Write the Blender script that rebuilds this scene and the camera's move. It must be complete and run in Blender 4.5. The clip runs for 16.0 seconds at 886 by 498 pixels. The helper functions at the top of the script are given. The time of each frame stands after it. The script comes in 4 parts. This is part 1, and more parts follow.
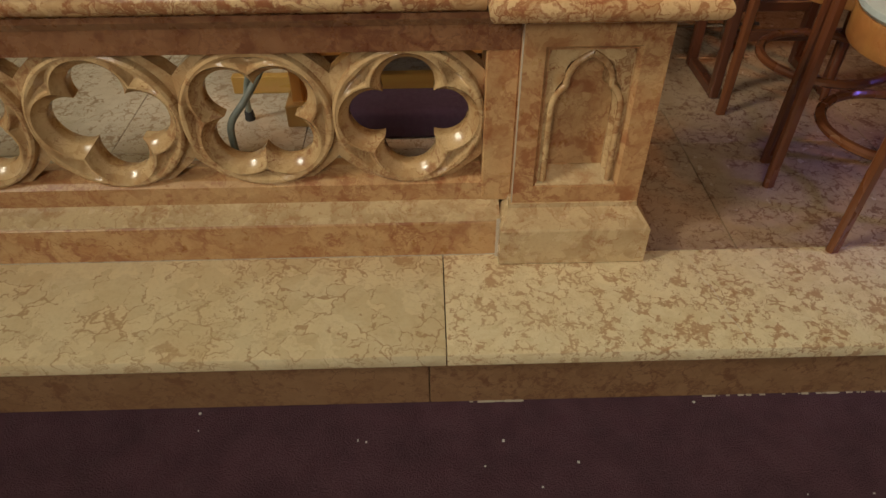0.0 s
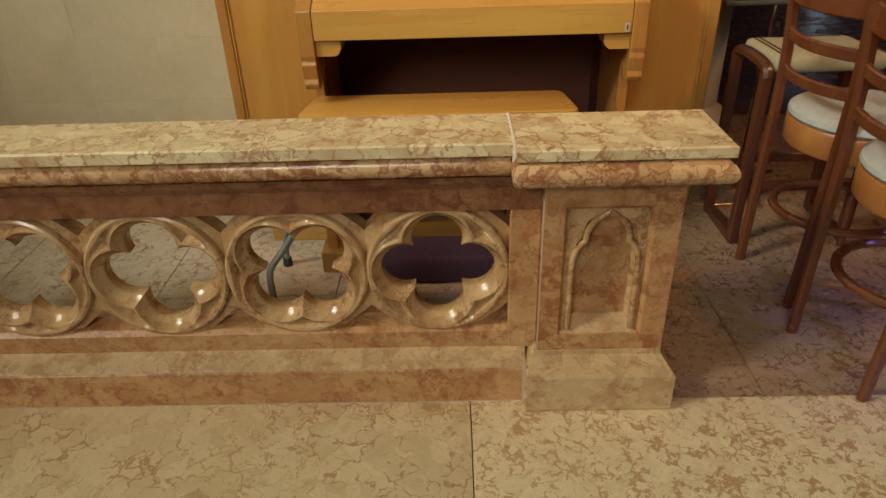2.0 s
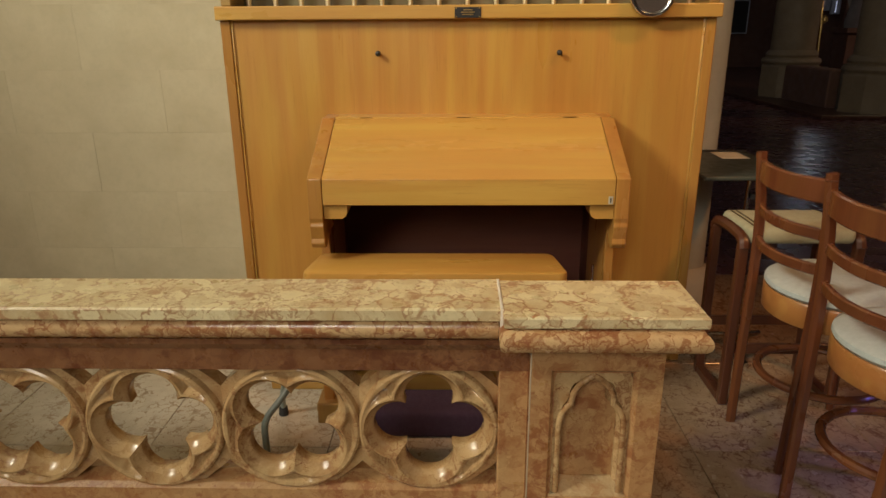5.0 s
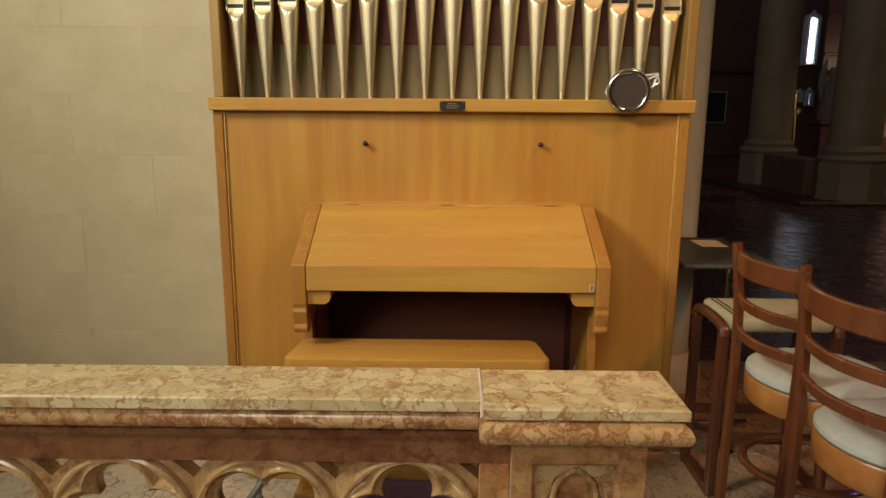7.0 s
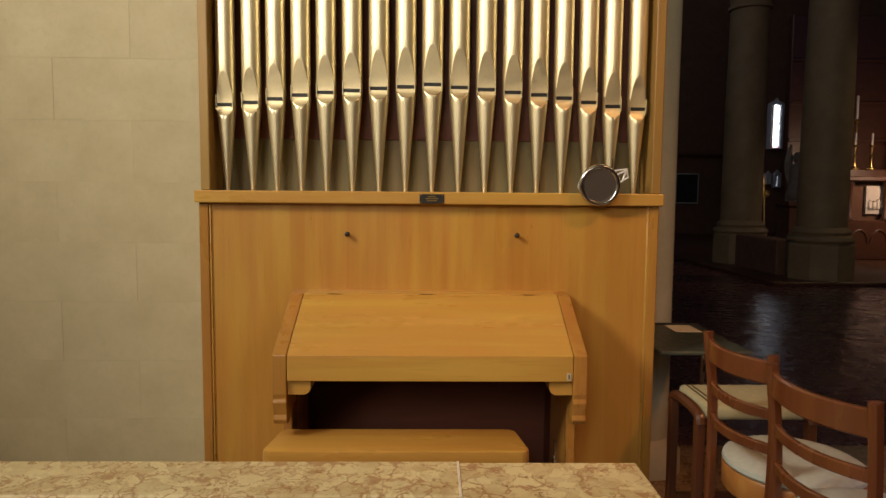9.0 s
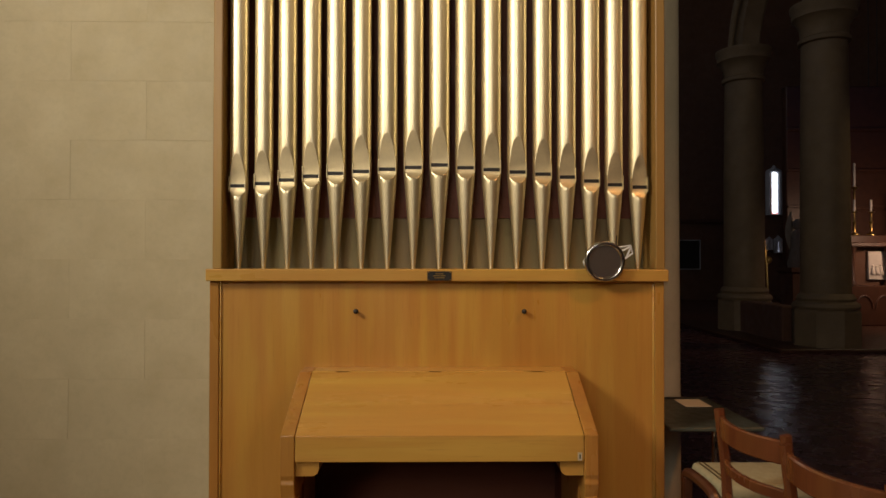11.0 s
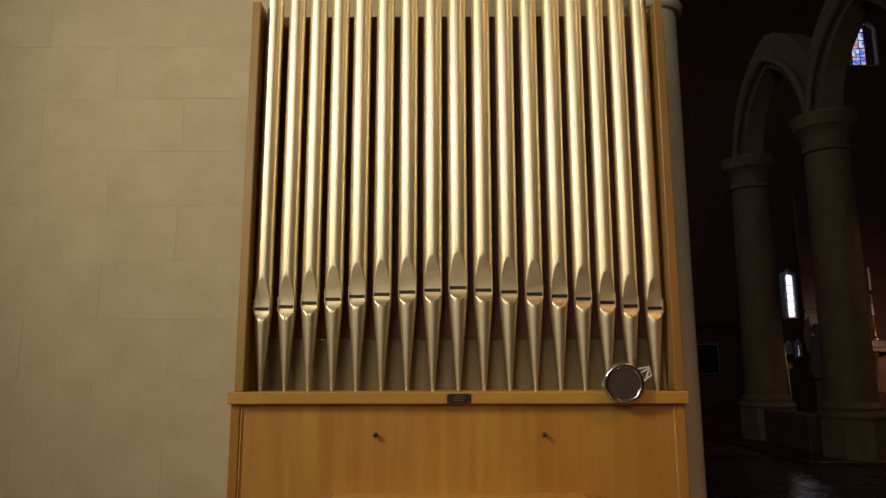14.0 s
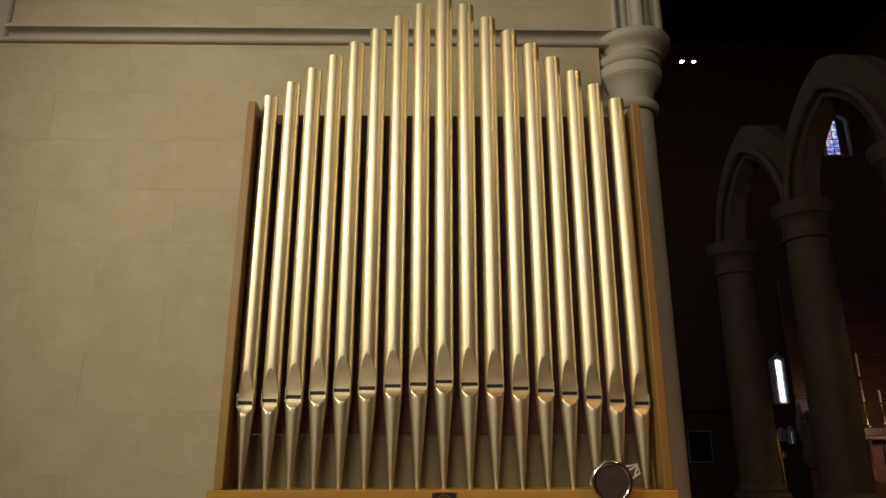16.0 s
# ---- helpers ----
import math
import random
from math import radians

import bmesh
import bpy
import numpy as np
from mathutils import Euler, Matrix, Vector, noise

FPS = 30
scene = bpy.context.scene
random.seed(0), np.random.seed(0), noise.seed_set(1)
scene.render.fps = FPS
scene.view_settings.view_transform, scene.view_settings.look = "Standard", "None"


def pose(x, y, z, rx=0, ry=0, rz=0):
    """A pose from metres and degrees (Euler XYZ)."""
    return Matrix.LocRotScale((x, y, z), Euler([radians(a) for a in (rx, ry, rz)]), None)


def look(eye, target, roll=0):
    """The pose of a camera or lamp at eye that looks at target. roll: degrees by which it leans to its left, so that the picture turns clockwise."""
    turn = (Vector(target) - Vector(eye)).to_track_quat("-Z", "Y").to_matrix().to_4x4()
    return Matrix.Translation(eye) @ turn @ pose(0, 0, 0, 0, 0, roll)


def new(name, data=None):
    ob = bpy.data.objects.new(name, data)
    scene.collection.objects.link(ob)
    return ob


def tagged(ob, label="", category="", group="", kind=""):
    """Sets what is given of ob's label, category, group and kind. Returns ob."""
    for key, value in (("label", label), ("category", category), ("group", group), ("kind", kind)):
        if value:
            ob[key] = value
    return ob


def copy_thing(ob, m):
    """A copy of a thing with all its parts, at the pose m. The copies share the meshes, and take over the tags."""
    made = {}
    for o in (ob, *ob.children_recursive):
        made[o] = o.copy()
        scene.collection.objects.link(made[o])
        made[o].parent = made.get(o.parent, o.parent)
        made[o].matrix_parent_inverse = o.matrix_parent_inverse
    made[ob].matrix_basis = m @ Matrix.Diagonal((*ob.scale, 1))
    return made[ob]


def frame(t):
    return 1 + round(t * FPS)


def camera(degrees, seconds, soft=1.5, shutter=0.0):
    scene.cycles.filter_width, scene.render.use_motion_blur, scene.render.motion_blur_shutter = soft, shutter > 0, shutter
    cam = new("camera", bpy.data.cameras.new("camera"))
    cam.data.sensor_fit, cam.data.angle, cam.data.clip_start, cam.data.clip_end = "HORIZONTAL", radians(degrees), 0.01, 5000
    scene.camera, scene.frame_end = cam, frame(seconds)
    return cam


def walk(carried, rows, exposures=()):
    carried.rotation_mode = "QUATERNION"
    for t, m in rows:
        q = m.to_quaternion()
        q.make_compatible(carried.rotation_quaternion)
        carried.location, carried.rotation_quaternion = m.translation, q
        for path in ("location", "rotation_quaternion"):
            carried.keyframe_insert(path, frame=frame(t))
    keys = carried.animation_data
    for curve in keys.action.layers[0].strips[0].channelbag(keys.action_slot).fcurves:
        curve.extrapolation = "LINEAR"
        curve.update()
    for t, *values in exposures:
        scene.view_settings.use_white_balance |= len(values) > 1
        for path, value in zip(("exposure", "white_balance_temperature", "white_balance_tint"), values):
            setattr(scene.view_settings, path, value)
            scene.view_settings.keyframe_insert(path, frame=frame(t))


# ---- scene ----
cam = camera(66.8, 16.0)
PATH = [
    (0, (-0.163, 0.541, 1.128), (-0.13, 2.044, -0.191), -0.4),
    (0.5, (-0.157, 0.529, 1.15), (-0.132, 2.087, -0.103), -0.7),
    (1, (-0.159, 0.529, 1.17), (-0.149, 2.144, -0.009), -1.1),
    (1.5, (-0.164, 0.52, 1.189), (-0.183, 2.201, 0.104), -1.6),
    (2, (-0.161, 0.514, 1.206), (-0.204, 2.24, 0.197), -1.9),
    (2.5, (-0.16, 0.504, 1.219), (-0.209, 2.269, 0.278), -1.7),
    (3, (-0.159, 0.495, 1.23), (-0.21, 2.288, 0.345), -1.2),
    (3.5, (-0.149, 0.496, 1.236), (-0.196, 2.309, 0.393), -0.7),
    (4, (-0.145, 0.488, 1.251), (-0.185, 2.326, 0.464), -0.4),
    (4.2, (-0.138, 0.478, 1.262), (-0.185, 2.329, 0.505), -0.5),
    (6.3, (-0.131, 0.438, 1.301), (-0.167, 2.384, 0.842), 0.1),
    (6.5, (-0.124, 0.443, 1.306), (-0.158, 2.393, 0.863), 0.3),
    (7, (-0.116, 0.439, 1.312), (-0.131, 2.399, 0.912), 0.4),
    (7.5, (-0.108, 0.436, 1.322), (-0.101, 2.402, 0.955), 0.5),
    (8, (-0.107, 0.423, 1.334), (-0.082, 2.398, 1.019), 0.7),
    (8.5, (-0.11, 0.405, 1.351), (-0.074, 2.39, 1.106), 0.8),
    (9, (-0.112, 0.39, 1.362), (-0.072, 2.382, 1.19), 0.5),
    (11.5, (-0.136, 0.353, 1.414), (-0.108, 2.352, 1.488), 0.0),
    (12, (-0.139, 0.344, 1.428), (-0.119, 2.34, 1.552), 0.0),
    (12.5, (-0.139, 0.339, 1.441), (-0.128, 2.332, 1.603), 0.0),
    (13, (-0.15, 0.336, 1.45), (-0.147, 2.324, 1.675), 0.1),
    (13.5, (-0.152, 0.325, 1.465), (-0.158, 2.306, 1.735), -0.0),
    (14, (-0.155, 0.296, 1.472), (-0.162, 2.269, 1.801), -0.1),
    (14.5, (-0.153, 0.288, 1.488), (-0.148, 2.248, 1.881), 0.2),
    (15, (-0.148, 0.279, 1.5), (-0.134, 2.228, 1.95), 0.1),
    (15.5, (-0.142, 0.271, 1.502), (-0.122, 2.205, 2.01), 0.1),
    (16, (-0.145, 0.259, 1.513), (-0.119, 2.178, 2.077), -0.0),
]
walk(cam, [(t, look(eye, target, roll)) for t, eye, target, roll in PATH],
     [(0, 0.24, 6100, 9), (1, 0.24, 6150, 9), (2.5, 0.22, 6250, 9), (7, 0.17, 6400, 10), (9, -0.08, 6700, 12), (11.5, -0.56, 6800, 16), (13, -0.76, 6700, 17), (16, -0.87, 6700, 14)])

# ---- light ----
world = bpy.data.worlds.new("World")
scene.world = world
world.use_nodes = True
sky = world.node_tree.nodes.new("ShaderNodeTexSky")
sky.sky_type, sky.sun_disc, sky.sun_elevation, sky.sun_rotation = "NISHITA", False, radians(35), radians(240)
world.node_tree.links.new(sky.outputs[0], world.node_tree.nodes["Background"].inputs[0])
world.node_tree.nodes["Background"].inputs[1].default_value = 0.05


def area_lamp(name, eye, target, sx, sy, watts, colour):
    data = bpy.data.lights.new(name, "AREA")
    data.shape, data.size, data.size_y, data.energy, data.color = "RECTANGLE", sx, sy, watts, colour
    ob = new(name, data)
    ob.matrix_world = look(eye, target)
    return ob


# added lamps stand for unseen chapel daylight and spots; no windows or fittings modelled
area_lamp("unseen_back_light", (-1.9, -5.6, 4.1), (-0.1, 1.9, 0.8), 3.0, 3.6, 350, (1.0, 0.92, 0.78))


def spot_lamp(name, eye, target, watts, colour, cone, blend, size):
    data = bpy.data.lights.new(name, "SPOT")
    data.energy, data.color, data.spot_size, data.spot_blend, data.shadow_soft_size = watts, colour, radians(cone), blend, size
    ob = new(name, data)
    ob.matrix_world = look(eye, target)
    return ob


# Unseen key spot, placed for the soft light from the left
spot_lamp("unseen_spot_light", (-3.9, 0.10, 4.1), (-0.1, 2.8, 2.6), 950, (1.0, 0.91, 0.71), 80, 1.0, 0.60)
# Unseen warm spot, added for the gold right edges of the pipes
spot_lamp("unseen_spot_light", (3.0, 0.2, 5.4), (0.1, 2.9, 2.3), 170, (1.0, 0.70, 0.36), 40, 1.0, 0.15)
# Unseen orange spot, added to redden the panel right of the desk
spot_lamp("unseen_spot_light", (3.2, 0.0, 5.4), (0.55, 2.9, 0.65), 400, (1.0, 0.40, 0.12), 28, 1.0, 0.2)
area_lamp("altar_lamp_light", (9.2, 12.3, 2.1), (9.3, 13.7, 1.15), 0.3, 0.3, 34, (1.0, 0.66, 0.44))
spot_lamp("nave_spot_light", (10.4, 10.1, 6.2), (6.1, 10.9, 1.8), 200, (1.0, 0.74, 0.38), 34, 1.0, 0.2)
# Unseen free-hanging lamp; its reflection makes the violet streak on the nave floor
area_lamp("nave_streak_light", (14.6, 4.0, 7.0), (7.0, 14.0, 2.0), 0.8, 3.0, 6, (0.46, 0.30, 1.0))
spot_lamp("stained_window_light", (6.2, 0.4, 5.0), (1.15, 2.00, 0.0), 650, (0.36, 0.26, 1.0), 9, 1.0, 0.25)


# ---- materials ----
def material(name, rough=0.5, metal=0.0, colour=(0.5, 0.5, 0.5)):
    m = bpy.data.materials.new(name)
    m.use_nodes = True
    b = m.node_tree.nodes["Principled BSDF"]
    b.inputs["Roughness"].default_value = rough
    b.inputs["Metallic"].default_value = metal
    b.inputs["Base Color"].default_value = (*colour, 1)
    return m, m.node_tree, b


def coords(nt, scale=(1, 1, 1), shift=7.0, use=True):
    """Object coordinates, moved on by each object's own random number."""
    tc = nt.nodes.new("ShaderNodeTexCoord")
    mp = nt.nodes.new("ShaderNodeMapping")
    mp.inputs["Scale"].default_value = scale
    nt.links.new(tc.outputs["Object"], mp.inputs["Vector"])
    if use:
        info = nt.nodes.new("ShaderNodeObjectInfo")
        mul = nt.nodes.new("ShaderNodeMath")
        mul.operation, mul.inputs[1].default_value = "MULTIPLY", shift
        nt.links.new(info.outputs["Random"], mul.inputs[0])
        cmb = nt.nodes.new("ShaderNodeCombineXYZ")
        for i in range(3):
            nt.links.new(mul.outputs[0], cmb.inputs[i])
        nt.links.new(cmb.outputs[0], mp.inputs["Location"])
    return mp.outputs[0]


def noise_of(nt, vec, scale, detail=3.0, rough=0.55, warp=0.0):
    n = nt.nodes.new("ShaderNodeTexNoise")
    n.inputs["Scale"].default_value = scale
    n.inputs["Detail"].default_value = detail
    n.inputs["Roughness"].default_value = rough
    n.inputs["Distortion"].default_value = warp
    nt.links.new(vec, n.inputs["Vector"])
    return n.outputs["Fac"]


def ramp_of(nt, fac, stops):
    r = nt.nodes.new("ShaderNodeValToRGB")
    e = r.color_ramp.elements
    while len(e) < len(stops):
        e.new(0.5)
    for el, (p, c) in zip(e, stops):
        el.position = p
        el.color = (*c, 1) if not isinstance(c, (int, float)) else (c, c, c, 1)
    nt.links.new(fac, r.inputs[0])
    return r.outputs[0]


def mixed(nt, fac, a, b, kind="MIX"):
    m = nt.nodes.new("ShaderNodeMix")
    m.data_type, m.blend_type = "RGBA", kind
    for sock, v in ((m.inputs[0], fac), (m.inputs[6], a), (m.inputs[7], b)):
        if isinstance(v, (int, float)):
            sock.default_value = v
        elif isinstance(v, tuple):
            sock.default_value = (*v, 1)
        else:
            nt.links.new(v, sock)
    return m.outputs[2]


def math_of(nt, op, a, b):
    m = nt.nodes.new("ShaderNodeMath")
    m.operation = op
    for sock, v in ((m.inputs[0], a), (m.inputs[1], b)):
        if isinstance(v, (int, float)):
            sock.default_value = v
        else:
            nt.links.new(v, sock)
    return m.outputs[0]


def bump(nt, bsdf, height, strength, distance):
    b = nt.nodes.new("ShaderNodeBump")
    b.inputs["Strength"].default_value, b.inputs["Distance"].default_value = strength, distance
    nt.links.new(height, b.inputs["Height"])
    nt.links.new(b.outputs[0], bsdf.inputs["Normal"])


def marble(name, pale, mid, vein, cell, blotch, vein_width, rough, lumps=0.6, net=0.07, keep=0.45, soft=0.055):
    """Breccia-like limestone: pale lumps in a cloudy ground, rust-brown blotches and wandering seams."""
    m, nt, b = material(name, rough)
    vec = coords(nt)
    warp = nt.nodes.new("ShaderNodeTexNoise")
    warp.inputs["Scale"].default_value, warp.inputs["Detail"].default_value = cell * 1.3, 5
    nt.links.new(vec, warp.inputs["Vector"])
    off = nt.nodes.new("ShaderNodeVectorMath")
    off.operation = "MULTIPLY_ADD"
    k = 1.5 / cell
    off.inputs[1].default_value = (k, k, k)
    nt.links.new(warp.outputs["Color"], off.inputs[0])
    nt.links.new(vec, off.inputs[2])
    vor = nt.nodes.new("ShaderNodeTexVoronoi")
    vor.feature = "SMOOTH_F1"
    vor.inputs["Scale"].default_value = cell
    vor.inputs["Smoothness"].default_value = 0.25
    nt.links.new(off.outputs[0], vor.inputs["Vector"])
    sep = nt.nodes.new("ShaderNodeSeparateColor")
    nt.links.new(vor.outputs["Color"], sep.inputs[0])
    where = noise_of(nt, vec, cell * 0.2, 3, 0.5)
    cloud = noise_of(nt, vec, cell * 0.5, 6, 0.65, 0.8)
    ground = mixed(nt, ramp_of(nt, cloud, [(0.36, 0.0), (0.64, 1.0)]), pale, mid)
    light = tuple(min(1, c * 1.12) for c in pale)
    ground = mixed(nt, math_of(nt, "MULTIPLY", ramp_of(nt, sep.outputs[0], [(0.45, 0.0), (0.62, 1.0)]), lumps), ground, light)
    ridge = math_of(nt, "ABSOLUTE", math_of(nt, "SUBTRACT", noise_of(nt, off.outputs[0], cell * 0.42, 4, 0.6, 0.5), 0.5), 0.0)
    seam = math_of(nt, "MULTIPLY", ramp_of(nt, ridge, [(0.0, 0.9), (vein_width, 0.0)]), ramp_of(nt, where, [(0.40, 0.15), (0.58, 1.0)]))
    col = mixed(nt, seam, ground, vein)
    spots = noise_of(nt, off.outputs[0], cell * 0.75, 5, 0.62, 0.6)
    shift = math_of(nt, "ADD", spots, math_of(nt, "MULTIPLY", math_of(nt, "SUBTRACT", where, 0.5), 0.25))
    col = mixed(nt, ramp_of(nt, shift, [(blotch, 0.0), (blotch + soft, 0.85)]), col, vein)
    edge = nt.nodes.new("ShaderNodeTexVoronoi")
    edge.feature = "DISTANCE_TO_EDGE"
    edge.inputs["Scale"].default_value = cell
    nt.links.new(off.outputs[0], edge.inputs["Vector"])
    here = noise_of(nt, vec, cell * 0.6, 4, 0.65)
    width = math_of(nt, "MULTIPLY", ramp_of(nt, here, [(keep, 0.0), (keep + 0.22, 1.0)]), net)
    thin = math_of(nt, "DIVIDE", edge.outputs["Distance"], math_of(nt, "ADD", width, 0.004))
    col = mixed(nt, math_of(nt, "MULTIPLY", ramp_of(nt, thin, [(0.35, 1.0), (1.3, 0.0)]), ramp_of(nt, here, [(keep - 0.05, 0.0), (keep + 0.04, 0.85)])), col, vein)
    fine = noise_of(nt, vec, cell * 6, 4, 0.7)
    col = mixed(nt, ramp_of(nt, fine, [(0.5, 0.0), (0.8, 0.45)]), col, tuple(c * 0.8 for c in mid))
    broad = noise_of(nt, vec, 1.9, 3, 0.5)
    col = mixed(nt, ramp_of(nt, broad, [(0.4, 0.0), (0.7, 0.3)]), col, mid)
    nt.links.new(col, b.inputs["Base Color"])
    nt.links.new(ramp_of(nt, noise_of(nt, vec, 23, 4), [(0.3, rough * 0.75), (0.75, min(1, rough * 1.5))]), b.inputs["Roughness"])
    bump(nt, b, noise_of(nt, vec, 60, 5, 0.7), 0.12, 0.002)
    return m


def wood(name, light, dark, rough, axis="z", grain=1.0):
    """Planed wood, its grain along one axis, with broad cloudy bands and fine pores."""
    m, nt, b = material(name, rough)
    s = {"x": (1.2, 26, 26), "y": (26, 1.2, 26), "z": (26, 26, 1.2)}[axis]
    vec = coords(nt, s, 5.0)
    plain = coords(nt, tuple(1.0 if v > 2 else 0.25 for v in s), 3.0)
    lines = noise_of(nt, vec, 1.3 * grain, 5, 0.62, 0.4)
    pores = noise_of(nt, vec, 7.0 * grain, 3, 0.7)
    broad = noise_of(nt, plain, 5.0, 3, 0.5)
    col = mixed(nt, ramp_of(nt, lines, [(0.32, 0.0), (0.70, 1.0)]), light, dark)
    mean = tuple((p + q) / 2 for p, q in zip(light, dark))
    col = mixed(nt, 0.3, col, mean)
    figure = noise_of(nt, coords(nt, tuple(0.10 if v < 2 else 1.0 for v in s), 9.0), 11.0, 2, 0.5)
    col = mixed(nt, ramp_of(nt, figure, [(0.42, 0.0), (0.50, 0.35), (0.56, 0.62)]), col, tuple(min(1, c * g) for c, g in zip(light, (0.98, 1.12, 0.95))))
    strip = noise_of(nt, coords(nt, tuple(0.05 if v < 2 else 1.0 for v in s), 4.0), 17.0, 1, 0.4)
    col = mixed(nt, ramp_of(nt, strip, [(0.50, 0.0), (0.58, 0.4)]), col, tuple(c * g for c, g in zip(dark, (0.98, 0.9, 0.85))))
    col = mixed(nt, ramp_of(nt, pores, [(0.56, 0.0), (0.78, 0.38)]), col, tuple(c * 0.55 for c in dark))
    col = mixed(nt, ramp_of(nt, broad, [(0.35, 0.0), (0.68, 0.62)]), col, tuple(c * 0.86 for c in dark))
    nt.links.new(col, b.inputs["Base Color"])
    nt.links.new(ramp_of(nt, noise_of(nt, plain, 9, 4), [(0.3, rough * 0.8), (0.7, rough * 1.25)]), b.inputs["Roughness"])
    bump(nt, b, pores, 0.08, 0.001)
    return m


def mottled(name, a, c, rough, scale, metal=0.0, relief=0.1, depth=0.002, fine=40.0):
    m, nt, b = material(name, rough, metal)
    vec = coords(nt)
    col = mixed(nt, ramp_of(nt, noise_of(nt, vec, scale, 5, 0.6), [(0.32, 0.0), (0.7, 1.0)]), a, c)
    grain = noise_of(nt, vec, fine, 4, 0.7)
    col = mixed(nt, ramp_of(nt, grain, [(0.45, 0.0), (0.8, 0.35)]), col, tuple(v * 0.72 for v in a))
    nt.links.new(col, b.inputs["Base Color"])
    nt.links.new(ramp_of(nt, noise_of(nt, vec, scale * 2.3, 4), [(0.3, rough * 0.82), (0.7, min(1, rough * 1.2))]), b.inputs["Roughness"])
    if relief:
        bump(nt, b, grain, relief, depth)
    return m


def glowing(name, a, c, scale, strength):
    """Leaded coloured glass with daylight behind it."""
    m, nt, b = material(name, 0.3)
    vec = coords(nt)
    v = nt.nodes.new("ShaderNodeTexVoronoi")
    v.inputs["Scale"].default_value = scale
    nt.links.new(vec, v.inputs["Vector"])
    sep = nt.nodes.new("ShaderNodeSeparateColor")
    nt.links.new(v.outputs["Color"], sep.inputs[0])
    col = ramp_of(nt, sep.outputs[0], [(0.0, a), (0.35, c), (0.62, (0.75, 0.85, 1.0)), (0.9, (0.55, 0.20, 0.16))])
    nt.links.new(col, b.inputs["Base Color"])
    nt.links.new(col, b.inputs["Emission Color"])
    b.inputs["Emission Strength"].default_value = strength
    return m


MARBLE_TOP = marble("rail_top_marble", (0.68, 0.585, 0.345), (0.54, 0.40, 0.205), (0.34, 0.155, 0.066), 20, 0.57, 0.02, 0.30, 0.9, 0.125, 0.44, 0.08)
MARBLE_RAIL = marble("rail_marble", (0.49, 0.305, 0.135), (0.38, 0.185, 0.072), (0.26, 0.085, 0.030), 27, 0.50, 0.03, 0.32, 0.6, 0.03, 0.50, 0.15)
MARBLE_RUST = marble("rust_moulding_marble", (0.58, 0.40, 0.20), (0.42, 0.225, 0.09), (0.26, 0.088, 0.036), 22, 0.54, 0.03, 0.20, 0.8, 0.10, 0.44, 0.07)
# Red-veined marble, darkened in colour for the shade under the overhang
MARBLE_SHADED_FRIEZE = marble("shaded_frieze_marble", (0.25, 0.122, 0.055), (0.18, 0.075, 0.031), (0.115, 0.036, 0.017), 27, 0.50, 0.03, 0.26, 0.5, 0.03, 0.50, 0.15)
MARBLE_RING = marble("tracery_marble", (0.52, 0.36, 0.175), (0.38, 0.215, 0.090), (0.22, 0.085, 0.034), 27, 0.53, 0.03, 0.18, 0.6, 0.03, 0.50, 0.15)
MARBLE_PALE = marble("pale_marble", (0.54, 0.405, 0.22), (0.42, 0.28, 0.138), (0.34, 0.17, 0.072), 26, 0.54, 0.02, 0.22, 0.6, 0.05, 0.50, 0.14)
MARBLE_SLAB = marble("step_marble", (0.78, 0.645, 0.385), (0.69, 0.525, 0.275), (0.48, 0.27, 0.12), 19, 0.61, 0.014, 0.33, 0.5, 0.11, 0.47)
MARBLE_SPECK = marble("speckled_step_marble", (0.76, 0.635, 0.39), (0.67, 0.525, 0.29), (0.40, 0.205, 0.09), 40, 0.595, 0.010, 0.33, 0.35, 0.32, 0.475)
MARBLE_FLOOR = marble("floor_marble", (0.59, 0.545, 0.45), (0.51, 0.455, 0.36), (0.30, 0.21, 0.135), 30, 0.62, 0.010, 0.18, 0.4, 0.15, 0.46)
# Browner tiles; the shade beside the pillar is put into their darker colour
MARBLE_SHADED_TAN = marble("shaded_tan_floor_marble", (0.34, 0.24, 0.150), (0.28, 0.185, 0.108), (0.14, 0.064, 0.034), 30, 0.60, 0.010, 0.20, 0.4, 0.15, 0.46)
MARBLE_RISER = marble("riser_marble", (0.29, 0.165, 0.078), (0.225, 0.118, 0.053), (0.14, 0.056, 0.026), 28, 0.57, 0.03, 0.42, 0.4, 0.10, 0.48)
MORTAR = mottled("pale_mortar", (0.78, 0.71, 0.60), (0.68, 0.60, 0.47), 0.9, 20)
DUSTY_JOINT = mottled("dusty_joint", (0.50, 0.42, 0.31), (0.42, 0.34, 0.24), 0.9, 20)
DARK_JOINT = mottled("dark_joint", (0.10, 0.065, 0.04), (0.14, 0.09, 0.05), 0.9, 20)
CARPET = mottled("plum_carpet", (0.105, 0.042, 0.056), (0.066, 0.025, 0.035), 0.97, 9, relief=1.0, depth=0.006, fine=210)
LINT = mottled("lint", (0.75, 0.72, 0.65), (0.6, 0.57, 0.5), 0.9, 20)
REVEAL = mottled("pale_window_reveal", (0.45, 0.46, 0.50), (0.38, 0.39, 0.43), 0.7, 6)
PAINT = mottled("cream_wall_paint", (0.525, 0.455, 0.295), (0.455, 0.385, 0.24), 0.75, 5.0, relief=0.26, depth=0.003, fine=30)
TRIM = mottled("grey_green_stone_paint", (0.48, 0.455, 0.345), (0.41, 0.39, 0.29), 0.6, 4, relief=0.1, fine=30)
